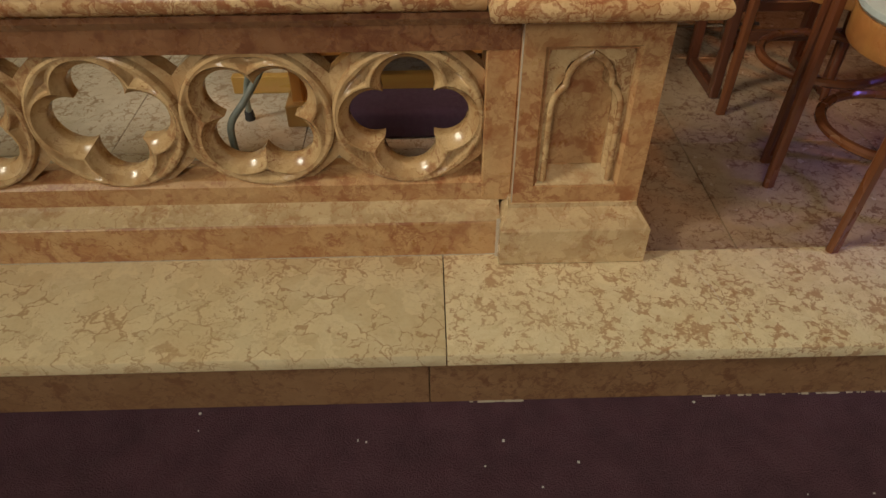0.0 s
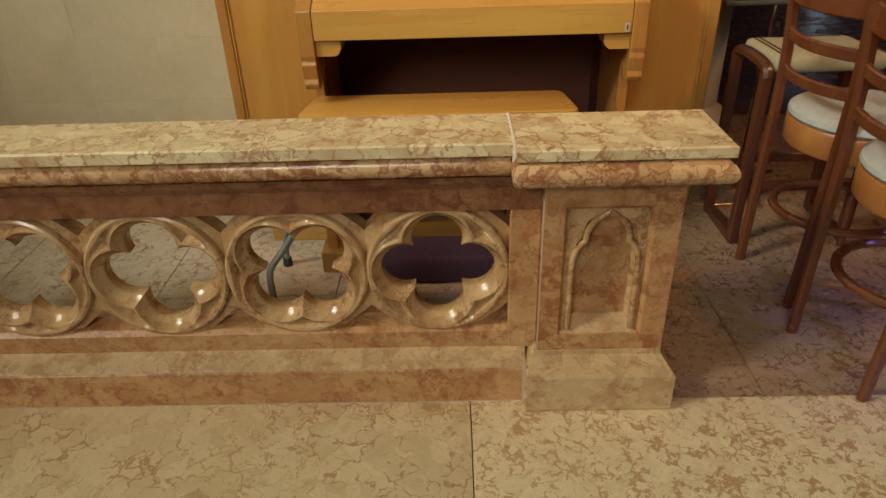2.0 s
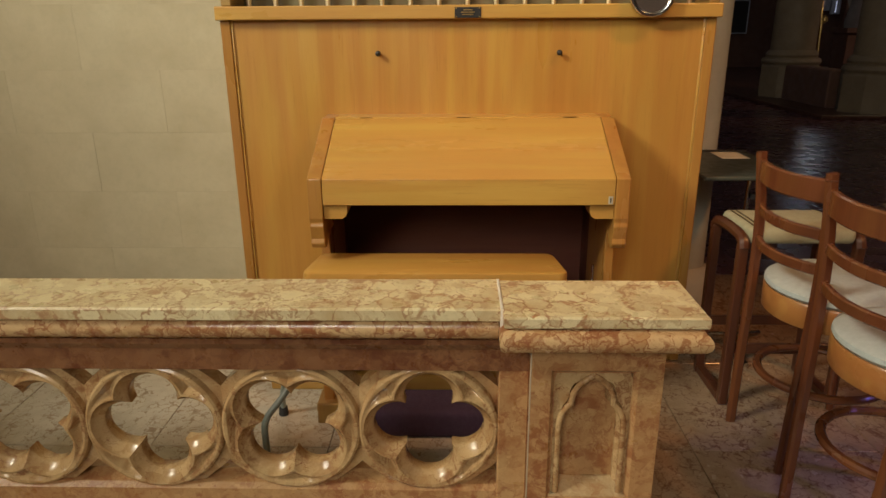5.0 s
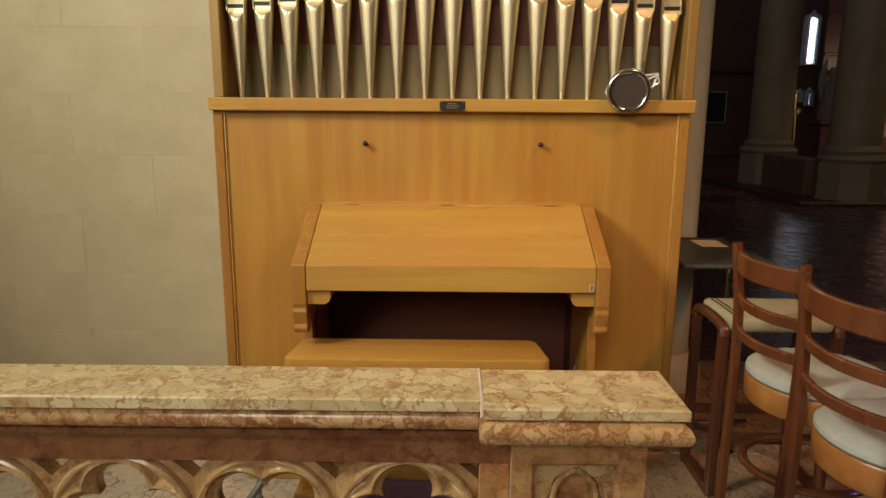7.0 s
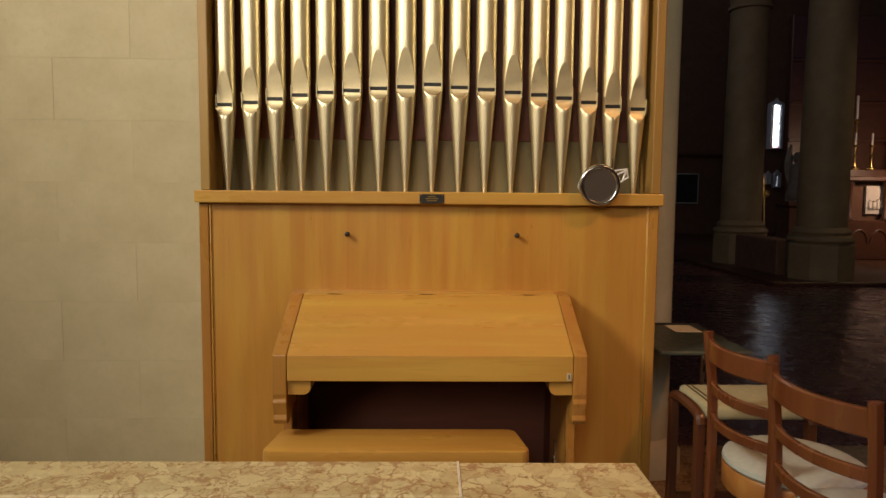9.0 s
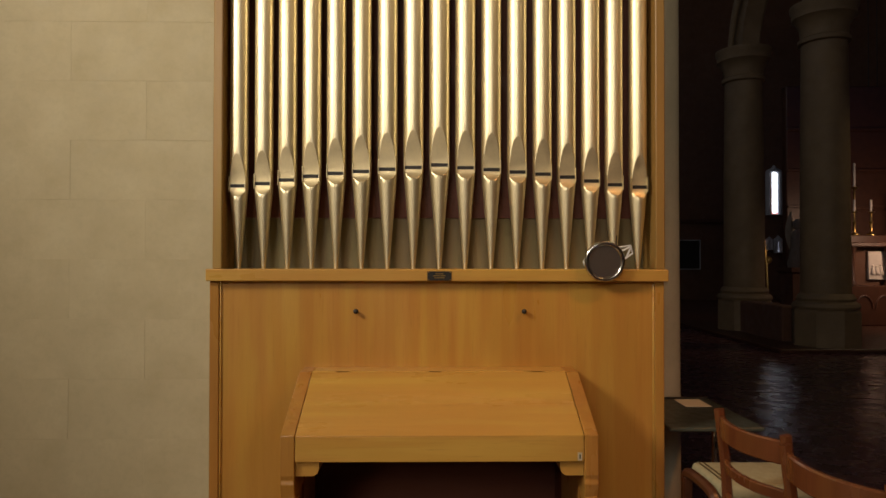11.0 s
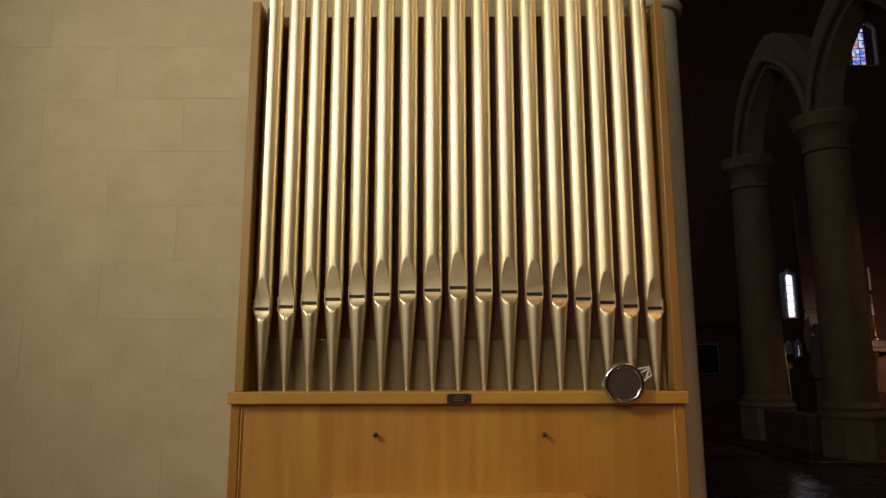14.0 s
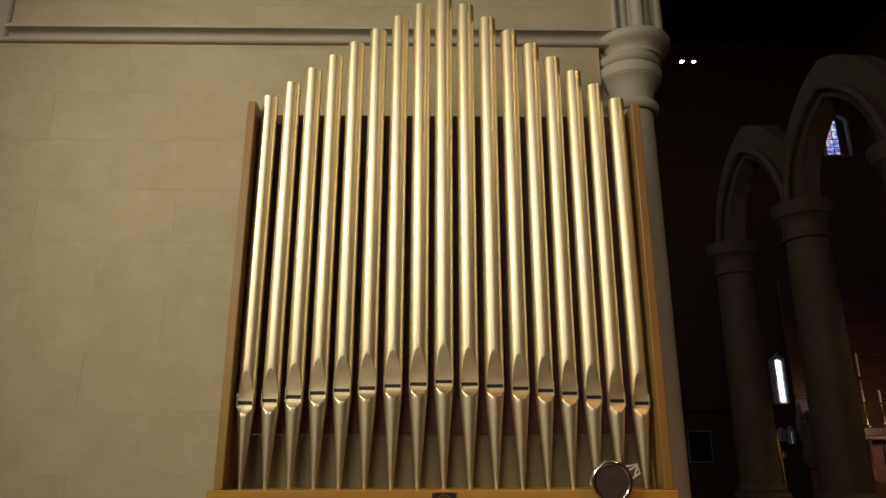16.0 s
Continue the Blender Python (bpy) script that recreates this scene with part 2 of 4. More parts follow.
OAK_UP = wood("oak_veneer_upright", (0.53, 0.285, 0.062), (0.42, 0.195, 0.038), 0.32, "z")
OAK_FLAT = wood("oak_lid", (0.55, 0.315, 0.078), (0.46, 0.24, 0.050), 0.30, "x")
OAK_RED = wood("oak_stile", (0.44, 0.21, 0.05), (0.34, 0.148, 0.033), 0.30, "z")
# Darker, greener oak: the posts' shade is in the colour; bench feet share it
OAK_SHADED = wood("shaded_oak", (0.38, 0.225, 0.07), (0.29, 0.16, 0.045), 0.34, "z")
# Olive of the wall in shade behind the pipe feet, as a board colour
SHADE_BOARD = wood("wall_shade_olive", (0.20, 0.155, 0.08), (0.15, 0.115, 0.058), 0.7, "z")
# Dark inner wood; the kneehole's shade is part of this colour
DARK_SHADED_WOOD = wood("dark_shaded_case_inside", (0.16, 0.047, 0.026), (0.115, 0.033, 0.019), 0.6, "x")
CHAIR_WOOD = wood("chair_wood", (0.165, 0.054, 0.021), (0.105, 0.033, 0.014), 0.26, "z")
APRON_WOOD = wood("chair_apron_wood", (0.42, 0.185, 0.055), (0.32, 0.125, 0.035), 0.30, "x")
STOOL_WOOD = wood("stool_wood", (0.10, 0.033, 0.015), (0.066, 0.022, 0.011), 0.32, "z")
FABRIC = mottled("grey_blue_fabric", (0.46, 0.50, 0.47), (0.40, 0.43, 0.40), 0.95, 60, relief=0.5, depth=0.003, fine=600)
CREAM_FABRIC = mottled("cream_fabric", (0.40, 0.37, 0.23), (0.34, 0.31, 0.19), 0.9, 40, relief=0.4, depth=0.002, fine=500)
PIPING = mottled("brown_piping", (0.11, 0.075, 0.03), (0.08, 0.05, 0.02), 0.85, 50)
PURPLE = mottled("dark_purple_cloth", (0.050, 0.022, 0.045), (0.038, 0.017, 0.035), 0.95, 30, relief=0.6, depth=0.004, fine=400)
GOLD, _nt, _b = material("gilded_pipe_metal", 0.45, 1.0)
_v = coords(_nt)
_nt.links.new(mixed(_nt, ramp_of(_nt, noise_of(_nt, _v, 2.2, 2, 0.4), [(0.35, 0.0), (0.65, 1.0)]), (0.88, 0.785, 0.54), (0.84, 0.735, 0.49)), _b.inputs["Base Color"])
GOLD_FLAT = mottled("gilded_lip_metal", (0.78, 0.67, 0.43), (0.73, 0.62, 0.38), 0.50, 8, 1.0, 0.03, 0.0006, 90)
BLACK = mottled("black", (0.012, 0.010, 0.009), (0.018, 0.015, 0.012), 0.5, 30)
BLACK_PLATE = mottled("black_plate", (0.018, 0.017, 0.016), (0.026, 0.024, 0.022), 0.35, 30)
BRASS = mottled("brass", (0.55, 0.38, 0.14), (0.46, 0.30, 0.10), 0.3, 30, 1.0)
STEEL = mottled("bright_steel", (0.62, 0.62, 0.60), (0.55, 0.55, 0.53), 0.18, 30, 1.0)
GREY_TUBE = mottled("grey_green_enamel", (0.22, 0.26, 0.23), (0.18, 0.215, 0.19), 0.35, 30)
NICKEL = mottled("dull_nickel", (0.50, 0.45, 0.34), (0.44, 0.39, 0.29), 0.4, 30)
RUBBER = mottled("black_rubber", (0.02, 0.02, 0.02), (0.03, 0.03, 0.03), 0.8, 60)
PAPER = mottled("paper", (0.68, 0.62, 0.44), (0.62, 0.56, 0.40), 0.9, 12)
DESK_TOP = mottled("dark_green_desk", (0.055, 0.062, 0.048), (0.042, 0.048, 0.037), 0.45, 14)
NAVE_FLOOR = mottled("nave_polished_floor", (0.115, 0.048, 0.050), (0.075, 0.030, 0.034), 0.27, 2.5, relief=0.12, depth=0.003, fine=14)
NAVE_WALL = mottled("nave_brick_wall", (0.13, 0.062, 0.036), (0.10, 0.047, 0.028), 0.85, 3)
NAVE_STONE = mottled("nave_column_stone", (0.215, 0.15, 0.08), (0.165, 0.115, 0.06), 0.65, 3)
NAVE_WOOD = mottled("nave_dark_oak", (0.085, 0.034, 0.018), (0.060, 0.024, 0.013), 0.4, 8)
CEILING_WOOD = mottled("dark_boarded_ceiling", (0.030, 0.018, 0.012), (0.022, 0.013, 0.009), 0.8, 3)
GREY_STONE = mottled("grey_statue_stone", (0.30, 0.26, 0.22), (0.24, 0.20, 0.17), 0.6, 9)
STATUE = mottled("white_marble", (0.62, 0.58, 0.53), (0.55, 0.51, 0.46), 0.5, 9)
WINDOW_GLOW = glowing("stained_glass", (0.20, 0.40, 1.0), (0.03, 0.10, 0.75), 9.0, 1.6)
WINDOW_PALE = glowing("pale_leaded_glass", (0.9, 0.95, 1.0), (0.75, 0.88, 1.0), 4.0, 3.2)
LAMP_GLOW, _nt, _b = material("lamp_glow", 0.4, 0, (1, 1, 1))
_b.inputs["Emission Color"].default_value, _b.inputs["Emission Strength"].default_value = (1, 0.97, 0.92, 1), 30
# Brown, partly diffuse tint stands in for the dim room's reflection
MIRROR, _nt, _b = material("tinted_mirror_glass", 0.08, 0.86, (0.42, 0.36, 0.34))
ACRYLIC, _nt, _b = material("clear_acrylic", 0.06, 0, (0.95, 0.96, 0.95))
_b.inputs["Transmission Weight"].default_value, _b.inputs["IOR"].default_value = 0.45, 1.46
_b.inputs["Coat Weight"].default_value = 0.4


# ---- building ----
ORIGIN = {}


def thing(name, at, label, category, group="", kind=""):
    ob = new(name)
    ob.empty_display_size = 0.05
    ob.location = at
    ORIGIN[ob] = Vector(at)
    return tagged(ob, label, category, group, kind)


def part(name, bm, mat, parent=None, label="", smooth=False):
    """One mesh object from bm, whose coordinates are the world's."""
    me = bpy.data.meshes.new(name)
    if parent:
        bmesh.ops.translate(bm, verts=bm.verts, vec=-ORIGIN[parent])
    bmesh.ops.recalc_face_normals(bm, faces=bm.faces)
    bm.to_mesh(me)
    bm.free()
    me.materials.append(mat)
    if smooth:
        for p in me.polygons:
            p.use_smooth = True
        me.set_sharp_from_angle(angle=radians(38))
    ob = new(name, me)
    if parent:
        ob.parent = parent
        ORIGIN[ob] = ORIGIN[parent]
    else:
        ORIGIN[ob] = Vector((0, 0, 0))
    return tagged(ob, label)


def structure(name, bm, mat, label, category, smooth=False):
    return tagged(part(name, bm, mat, None, label, smooth), "", category, "", "structure")


def box(x0, x1, y0, y1, z0, z1, bev=0.0, bm=None, seg=1):
    own = bmesh.new()
    bmesh.ops.create_cube(own, size=1.0)
    for v in own.verts:
        v.co = Vector(((x0 + x1) / 2 + v.co.x * (x1 - x0), (y0 + y1) / 2 + v.co.y * (y1 - y0), (z0 + z1) / 2 + v.co.z * (z1 - z0)))
    if bev:
        bmesh.ops.bevel(own, geom=own.edges[:], offset=bev, segments=seg, affect="EDGES", profile=0.5)
    return merge(bm, own)


def merge(bm, own):
    if bm is None:
        return own
    me = bpy.data.meshes.new("t")
    own.to_mesh(me)
    own.free()
    bm.from_mesh(me)
    bpy.data.meshes.remove(me)
    return bm


def eased(bm, offset):
    """Round the sharp edges a little."""
    bmesh.ops.recalc_face_normals(bm, faces=bm.faces)
    sharp = [e for e in bm.edges if len(e.link_faces) == 2 and e.calc_face_angle(0) > 0.5]
    bmesh.ops.bevel(bm, geom=sharp, offset=offset, segments=2, affect="EDGES", profile=0.5)
    return bm


def loft(rings, closed=True, caps=True, bm=None):
    """Skin over rings of equally many points."""
    bm = bm or bmesh.new()
    rows = [[bm.verts.new(p) for p in r] for r in rings]
    n = len(rows[0])
    for a, b in zip(rows, rows[1:]):
        for i in range(n if closed else n - 1):
            j = (i + 1) % n
            bm.faces.new((a[i], a[j], b[j], b[i]))
    if caps and closed:
        bm.faces.new(rows[0][::-1])
        bm.faces.new(rows[-1])
    return bm


def prism_x(profile, x0, x1, bm=None):
    """A moulding along x with the (y, z) profile."""
    return loft([[(x, y, z) for y, z in profile] for x in (x0, x1)], bm=bm)


def prism_y(profile, y0, y1, bm=None):
    return loft([[(x, y, z) for x, z in profile] for y in (y0, y1)], bm=bm)


def frustum(x0, x1, y0, y1, steps, bm=None):
    """Rectangular courses: steps of (outset, z) from the bottom up."""
    return loft([[(x0 - o, y0 - o, z), (x1 + o, y0 - o, z), (x1 + o, y1 + o, z), (x0 - o, y1 + o, z)] for o, z in steps], bm=bm)


def turned(cx, cy, profile, n=32, bm=None):
    """Lathe-turned about z: (radius, z) from the bottom up."""
    return loft([[(cx + r * math.cos(2 * math.pi * i / n), cy + r * math.sin(2 * math.pi * i / n), z) for i in range(n)] for r, z in profile], bm=bm)


def smooth_path(points, n):
    """Catmull-Rom through the points."""
    p = [Vector(q) for q in points]
    p = [2 * p[0] - p[1], *p, 2 * p[-1] - p[-2]]
    out = []
    for i in range(1, len(p) - 2):
        for k in range(n):
            t = k / n
            a, b, c, d = p[i - 1:i + 3]
            out.append(0.5 * (2 * b + (c - a) * t + (2 * a - 5 * b + 4 * c - d) * t * t + (3 * b - a - 3 * c + d) * t ** 3))
    return out + [p[-2]]


def rounded_section(w, h, r=0.3):
    """A w x h section with cut corners."""
    a, b, c = w / 2, h / 2, min(w, h) * r
    return [(-a + c, -b), (a - c, -b), (a, -b + c), (a, b - c), (a - c, b), (-a + c, b), (-a, b - c), (-a, -b + c)]


def round_section(r, n=10):
    return [(r * math.cos(2 * math.pi * i / n), r * math.sin(2 * math.pi * i / n)) for i in range(n)]


def sweep(path, section, up=(0, 0, 1), ring=False, bm=None, scale=None):
    path = [Vector(p) for p in path]
    rings = []
    n = len(path)
    for i, p in enumerate(path):
        a = path[(i - 1) % n] if ring else path[max(i - 1, 0)]
        b = path[(i + 1) % n] if ring else path[min(i + 1, n - 1)]
        t = (b - a).normalized()
        side = t.cross(Vector(up)).normalized()
        top = side.cross(t)
        k = scale[i] if scale else 1.0
        rings.append([p + side * u * k + top * v * k for u, v in section])
    if ring:
        rings.append(rings[0])
        bm = loft(rings, caps=False, bm=bm)
        bmesh.ops.remove_doubles(bm, verts=bm.verts, dist=1e-5)
        return bm
    return loft(rings, bm=bm)


def arc(cy, cz, r, a0, a1, n):
    """Points of a circle in a (y, z) profile, degrees."""
    return [(cy + r * math.cos(radians(a0 + (a1 - a0) * i / n)), cz + r * math.sin(radians(a0 + (a1 - a0) * i / n))) for i in range(n + 1)]


# ---- the large structure ----
WALL_Y = 3.55
FLOOR_Z = -0.19            # carpet, one step below the marble

structure("ground", box(-6.2, 15.5, -6.2, 24.5, -0.45, -0.215), DARK_JOINT, "dark screed under the church floors", "ground")
carpet = structure("carpet", box(-5.8, 7.0, -5.8, 1.52, -0.214, FLOOR_Z, 0.004), CARPET, "plum-brown carpet with bits of lint before the step", "carpet")
random.seed(11)
lint = bmesh.new()
for i in range(46):
    x, y = random.uniform(-1.6, 1.6), random.uniform(0.9, 1.48)
    s = random.uniform(0.0008, 0.0022)
    box(x - s * random.uniform(0.6, 2), x + s, y - s, y + s * random.uniform(0.6, 1.6), FLOOR_Z, FLOOR_Z + 0.003, 0, lint)
tagged(part("lint", lint, LINT, carpet, "scattered white lint on the carpet"), "", "", "", "stuff")
structure("floor_bed", box(-5.8, 3.2, 1.53, 3.9, -0.212, -0.031), DARK_JOINT, "dark bed under the marble floor", "floor")
floor = structure("floor", box(-5.8, 3.2, 1.55, 3.9, -0.030, -0.012), DARK_JOINT, "mottled cream marble floor tiles behind the rail", "floor")
nave_floor = structure("nave_floor", box(3.2, 15.4, -5.8, 24.4, -0.214, -0.004), NAVE_FLOOR, "dark polished red-brown nave floor", "floor")
structure("nave_floor_strip", box(-5.8, 3.2, 3.9, 24.4, -0.214, -0.005), NAVE_FLOOR, "dark polished red-brown nave floor behind the wall", "floor")

# wall of painted blocks behind the organ: a core with the blocks as pieces on it
wall_core = box(-5.8, 0.774, WALL_Y + 0.0014, WALL_Y + 0.06, -0.1, 8.4)
box(-5.8, 0.93, WALL_Y + 0.06, WALL_Y + 0.52, -0.1, 8.4, 0, wall_core)
box(0.774, 0.875, WALL_Y + 0.0014, WALL_Y + 0.06, 3.70, 8.4, 0, wall_core)
wall_north = structure("wall_north", wall_core, PAINT, "cream-painted wall of large smooth blocks with hairline joints", "wall")
structure("wall_west", box(-6.1, -5.8, -6.1, 24.4, -0.2, 8.4), PAINT, "cream-painted side wall of the chapel", "wall")
structure("wall_south", box(-5.8, 15.4, -6.1, -5.8, -0.2, 8.4), PAINT, "cream-painted back wall of the chapel", "wall")
structure("wall_far", box(-5.8, 15.4, 22.0, 22.4, -0.2, 16.0), NAVE_WALL, "dark red-brown far wall of the nave", "wall")
structure("wall_east", box(15.4, 15.7, -6.1, 24.4, -0.2, 16.0), NAVE_WALL, "dark red-brown side wall of the nave", "wall")
# Unseen screen, added to keep light off the lower left wall, since lowered
structure("side_screen", box(-2.78, -2.62, 1.60, 3.54, -0.01, 1.05, 0.01), PAINT, "unseen low cream screen added at the rail's left end", "wall")
structure("ceiling", box(-6.1, 2.6, -6.1, 4.2, 8.4, 8.6), PAINT, "plain pale chapel ceiling", "ceiling")
structure("nave_ceiling", box(-6.1, 15.7, -6.1, 24.4, 16.0, 16.2), CEILING_WOOD, "dark boarded nave ceiling", "ceiling")
structure("wall_over_arch", box(2.3, 2.6, -6.1, 3.5, 6.6, 16.0), NAVE_WALL, "dark wall over the chapel's open side", "wall")
structure("wall_over_north", box(0.93, 2.6, WALL_Y + 0.1, WALL_Y + 0.5, 7.2, 16.0), NAVE_WALL, "dark wall over the opening to the nave", "wall")


def string_course():
    """Weathered moulding that runs along the wall and turns up at its end."""
    prof = [(WALL_Y + 0.01, 3.664), (WALL_Y - 0.016, 3.664)] + arc(WALL_Y - 0.016, 3.678, 0.014, 270, 90, 6)[1:] + \
           [(WALL_Y - 0.001, 3.694), (WALL_Y - 0.003, 3.712), (WALL_Y - 0.014, 3.724), (WALL_Y - 0.036, 3.730), (WALL_Y - 0.060, 3.732), (WALL_Y - 0.064, 3.748), (WALL_Y - 0.050, 3.757), (WALL_Y + 0.01, 3.772)]
    bm = prism_x(prof, -2.52, 0.86)
    low = [(WALL_Y + 0.01, 3.664), (WALL_Y - 0.012, 3.664)] + arc(WALL_Y - 0.012, 3.678, 0.014, 270, 90, 6)[1:] + [(WALL_Y + 0.01, 3.692)]
    prism_x(low, -5.8, -2.52, bm)
    return structure("string_course", bm, TRIM, "grey-green painted stone string course along the wall", "moulding", True)


string_course()
jamb = bmesh.new()
for x, w, d in ((-2.545, 0.04, 0.045), (-2.60, 0.03, 0.025), (-2.645, 0.035, 0.04)):
    turned(x, WALL_Y, [(w / 2 + 0.004, 3.69), (w / 2, 3.72), (w / 2, 6.3)], 14, jamb)
box(-2.665, -2.525, WALL_Y - 0.012, WALL_Y + 0.012, 3.692, 6.3, 0.003, jamb)
structure("blind_arch_jamb", jamb, TRIM, "grey-green stone shafts of a blind arch on the wall", "moulding", True)

# half-column at the wall's end with its ringed capital, and the shafts of the arch over it
CX, CY = 0.950, 3.64
respond = thing("respond_column", (CX, CY, 0), "grey-green painted stone half-column with ringed capital at the wall's end", "column", "", "structure")


def course(name, profile, label="", cx=CX):
    part(name, turned(cx, CY, profile, 48), TRIM, respond, label, True)


course("shaft", [(0.19, 0.0), (0.19, 0.10), (0.165, 0.14), (0.128, 0.17), (0.122, 1.8), (0.122, 3.290)])
course("necking", [(0.120, 3.272), (0.142, 3.275), (0.154, 3.288), (0.157, 3.308), (0.149, 3.328), (0.130, 3.336)])
course("capital_bell", [(0.128, 3.334), (0.130, 3.370), (0.137, 3.400), (0.150, 3.430), (0.166, 3.454), (0.178, 3.464), (0.178, 3.470)])
course("capital_ring", [(0.170, 3.468), (0.182, 3.472), (0.187, 3.482), (0.190, 3.518), (0.184, 3.530), (0.170, 3.536), (0.166, 3.548)])
course("capital_roll", [(0.164, 3.544), (0.176, 3.550), (0.185, 3.566), (0.186, 3.582), (0.180, 3.598), (0.168, 3.608)])
course("abacus", [(0.160, 3.604), (0.168, 3.610), (0.170, 3.622), (0.162, 3.632), (0.166, 3.644), (0.186, 3.662), (0.206, 3.676), (0.217, 3.692), (0.218, 3.720), (0.206, 3.734), (0.17, 3.746)], "", CX + 0.035)
shafts = bmesh.new()
for x, y, rad in ((0.872, 3.535, 0.017), (0.925, 3.575, 0.034), (1.002, 3.530, 0.036), (1.062, 3.580, 0.030), (1.128, 3.605, 0.040)):
    turned(x, y, [(rad, 3.69), (rad, 6.4)], 18, shafts)
turned(0.955, 3.72, [(0.165, 3.69), (0.165, 6.4)], 24, shafts)
part("arch_shaft", shafts, TRIM, respond, "clustered arch mouldings above the capital", True)
structure("arch_head", loft([[(0.93 - 0.3 + 1.9 * math.sin(a) * 0.9 + u, y, 6.2 + 0.9 * (1 - math.cos(a)))
                              for u, y in ((0, CY - 0.1), (0.4, CY - 0.1), (0.4, CY + 0.25), (0, CY + 0.25))] for a in [i * 0.13 for i in range(13)]]),
          TRIM, "dim stone arch head above the opening", "arch")

# ---- the step ----
step = structure("step", box(-5.8, 3.2, 1.508, 1.532, -0.20, -0.032), DARK_JOINT, "marble step with a thin nosing before the rail", "step")
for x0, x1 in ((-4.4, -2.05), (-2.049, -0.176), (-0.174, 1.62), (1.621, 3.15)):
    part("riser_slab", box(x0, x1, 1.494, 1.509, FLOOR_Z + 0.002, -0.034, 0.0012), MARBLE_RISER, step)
for (x0, x1), m in zip(((-4.4, -2.2), (-2.199, -0.1370), (-0.1345, 1.72), (1.721, 3.15)), (MARBLE_SLAB, MARBLE_SLAB, MARBLE_SPECK, MARBLE_SPECK)):
    part("tread_slab", box(x0, x1, 1.478, 1.8035, -0.036, 0.0, 0.002, None, 2), m, step, "", True)

random.seed(21)
crack = bmesh.new()
line = [(0.478 + 0.055 * k / 14 + random.uniform(-0.004, 0.004), 1.770 - 0.285 * k / 14) for k in range(15)]
for (xa, ya), (xb, yb) in zip(line, line[1:]):
    w = random.uniform(0.0003, 0.0007)
    vs = [crack.verts.new(p) for p in ((xa - w, ya, 0.0004), (xa + w, ya, 0.0004), (xb + w, yb, 0.0004), (xb - w, yb, 0.0004))]
    crack.faces.new(vs)
part("crack", crack, MORTAR, step, "fine pale crack across the tread")
dust = bmesh.new()
for k in range(70):
    x, s = random.choice((random.gauss(0.0, 0.03), random.uniform(0.45, 1.1))), random.uniform(0.001, 0.004)
    box(x - s * 2, x + s * 2, 1.4935 - s * 0.7, 1.4945, FLOOR_Z, FLOOR_Z + s, 0, dust)
tagged(part("plaster_crumbs", dust, DUSTY_JOINT, step, "white crumbs along the foot of the riser"), "", "", "", "stuff")

# ---- the altar rail ----
rail = thing("altar_rail", (-1.1, 1.9, 0), "mottled brown marble altar rail pierced with quatrefoils, ending in a pillar", "altar rail")
RX0 = -2.618
part("plinth", prism_x([(1.8045, 0.001), (1.8045, 0.100), (1.810, 0.105), (1.866, 0.124), (1.99, 0.124), (1.99, 0.002)], RX0, 0.004), MARBLE_RAIL, rail)
part("plinth_cap", prism_x([(1.8060, 0.1055), (1.8105, 0.108), (1.868, 0.128), (1.868, 0.120), (1.83, 0.104)], RX0, 0.004), MARBLE_PALE, rail, "paler upper slope of the plinth")
part("bottom_frame", prism_x([(1.866, 0.124), (1.866, 0.176), (1.880, 0.186), (1.925, 0.196), (1.970, 0.186), (1.978, 0.124)], RX0, 0.03), MARBLE_RAIL, rail)
# The shade below the torus is in this frame's colour
part("top_frame", prism_x([(1.862, 0.517), (1.862, 0.572), (1.850, 0.590), (1.850, 0.602), (1.985, 0.602), (1.985, 0.572), (1.975, 0.517), (1.925, 0.513)], RX0, 0.03), MARBLE_SHADED_FRIEZE, rail)
part("end_frame", box(-0.040, 0.032, 1.864, 1.975, 0.124, 0.56, 0.003), MARBLE_RAIL, rail)
torus = [(1.985, 0.600), (1.858, 0.600), (1.850, 0.606)] + arc(1.858, 0.631, 0.026, 250, 110, 10) + [(1.862, 0.656), (1.985, 0.656)]
part("torus_moulding", prism_x(torus, RX0, -0.045), MARBLE_RUST, rail, "", True)
part("rail_slab", prism_x([(1.838, 0.655), (1.838, 0.662), (1.8245, 0.662), (1.8245, 0.686), (1.829, 0.690), (2.012, 0.690), (2.017, 0.686), (2.017, 0.655)], RX0, -0.0385), MARBLE_TOP, rail)
part("foot_joint", box(-0.006, 0.0035, 1.7935, 1.80, 0.0, 0.118, 0.001), DUSTY_JOINT, rail, "dusty pale mortar joint")
part("pillar_joint", box(0.0309, 0.0322, 1.8274, 1.845, 0.142, 0.60, 0.0003), DUSTY_JOINT, rail, "dusty pale mortar joint")
part("slab_joint", box(-0.0415, -0.0350, 1.8235, 2.013, 0.61, 0.6915, 0.0008), MORTAR, rail, "white mortar joint")


def quatrefoil_radius(a, turn, d, lobe):
    """Distance from the centre to the four-lobed outline at the angle a."""
    q = (a - turn + math.pi / 4) % (math.pi / 2) - math.pi / 4
    return d * math.cos(q) + math.sqrt(max(lobe * lobe - (d * math.sin(q)) ** 2, 0))


RING_R, RING_Z = 0.1735, 0.352


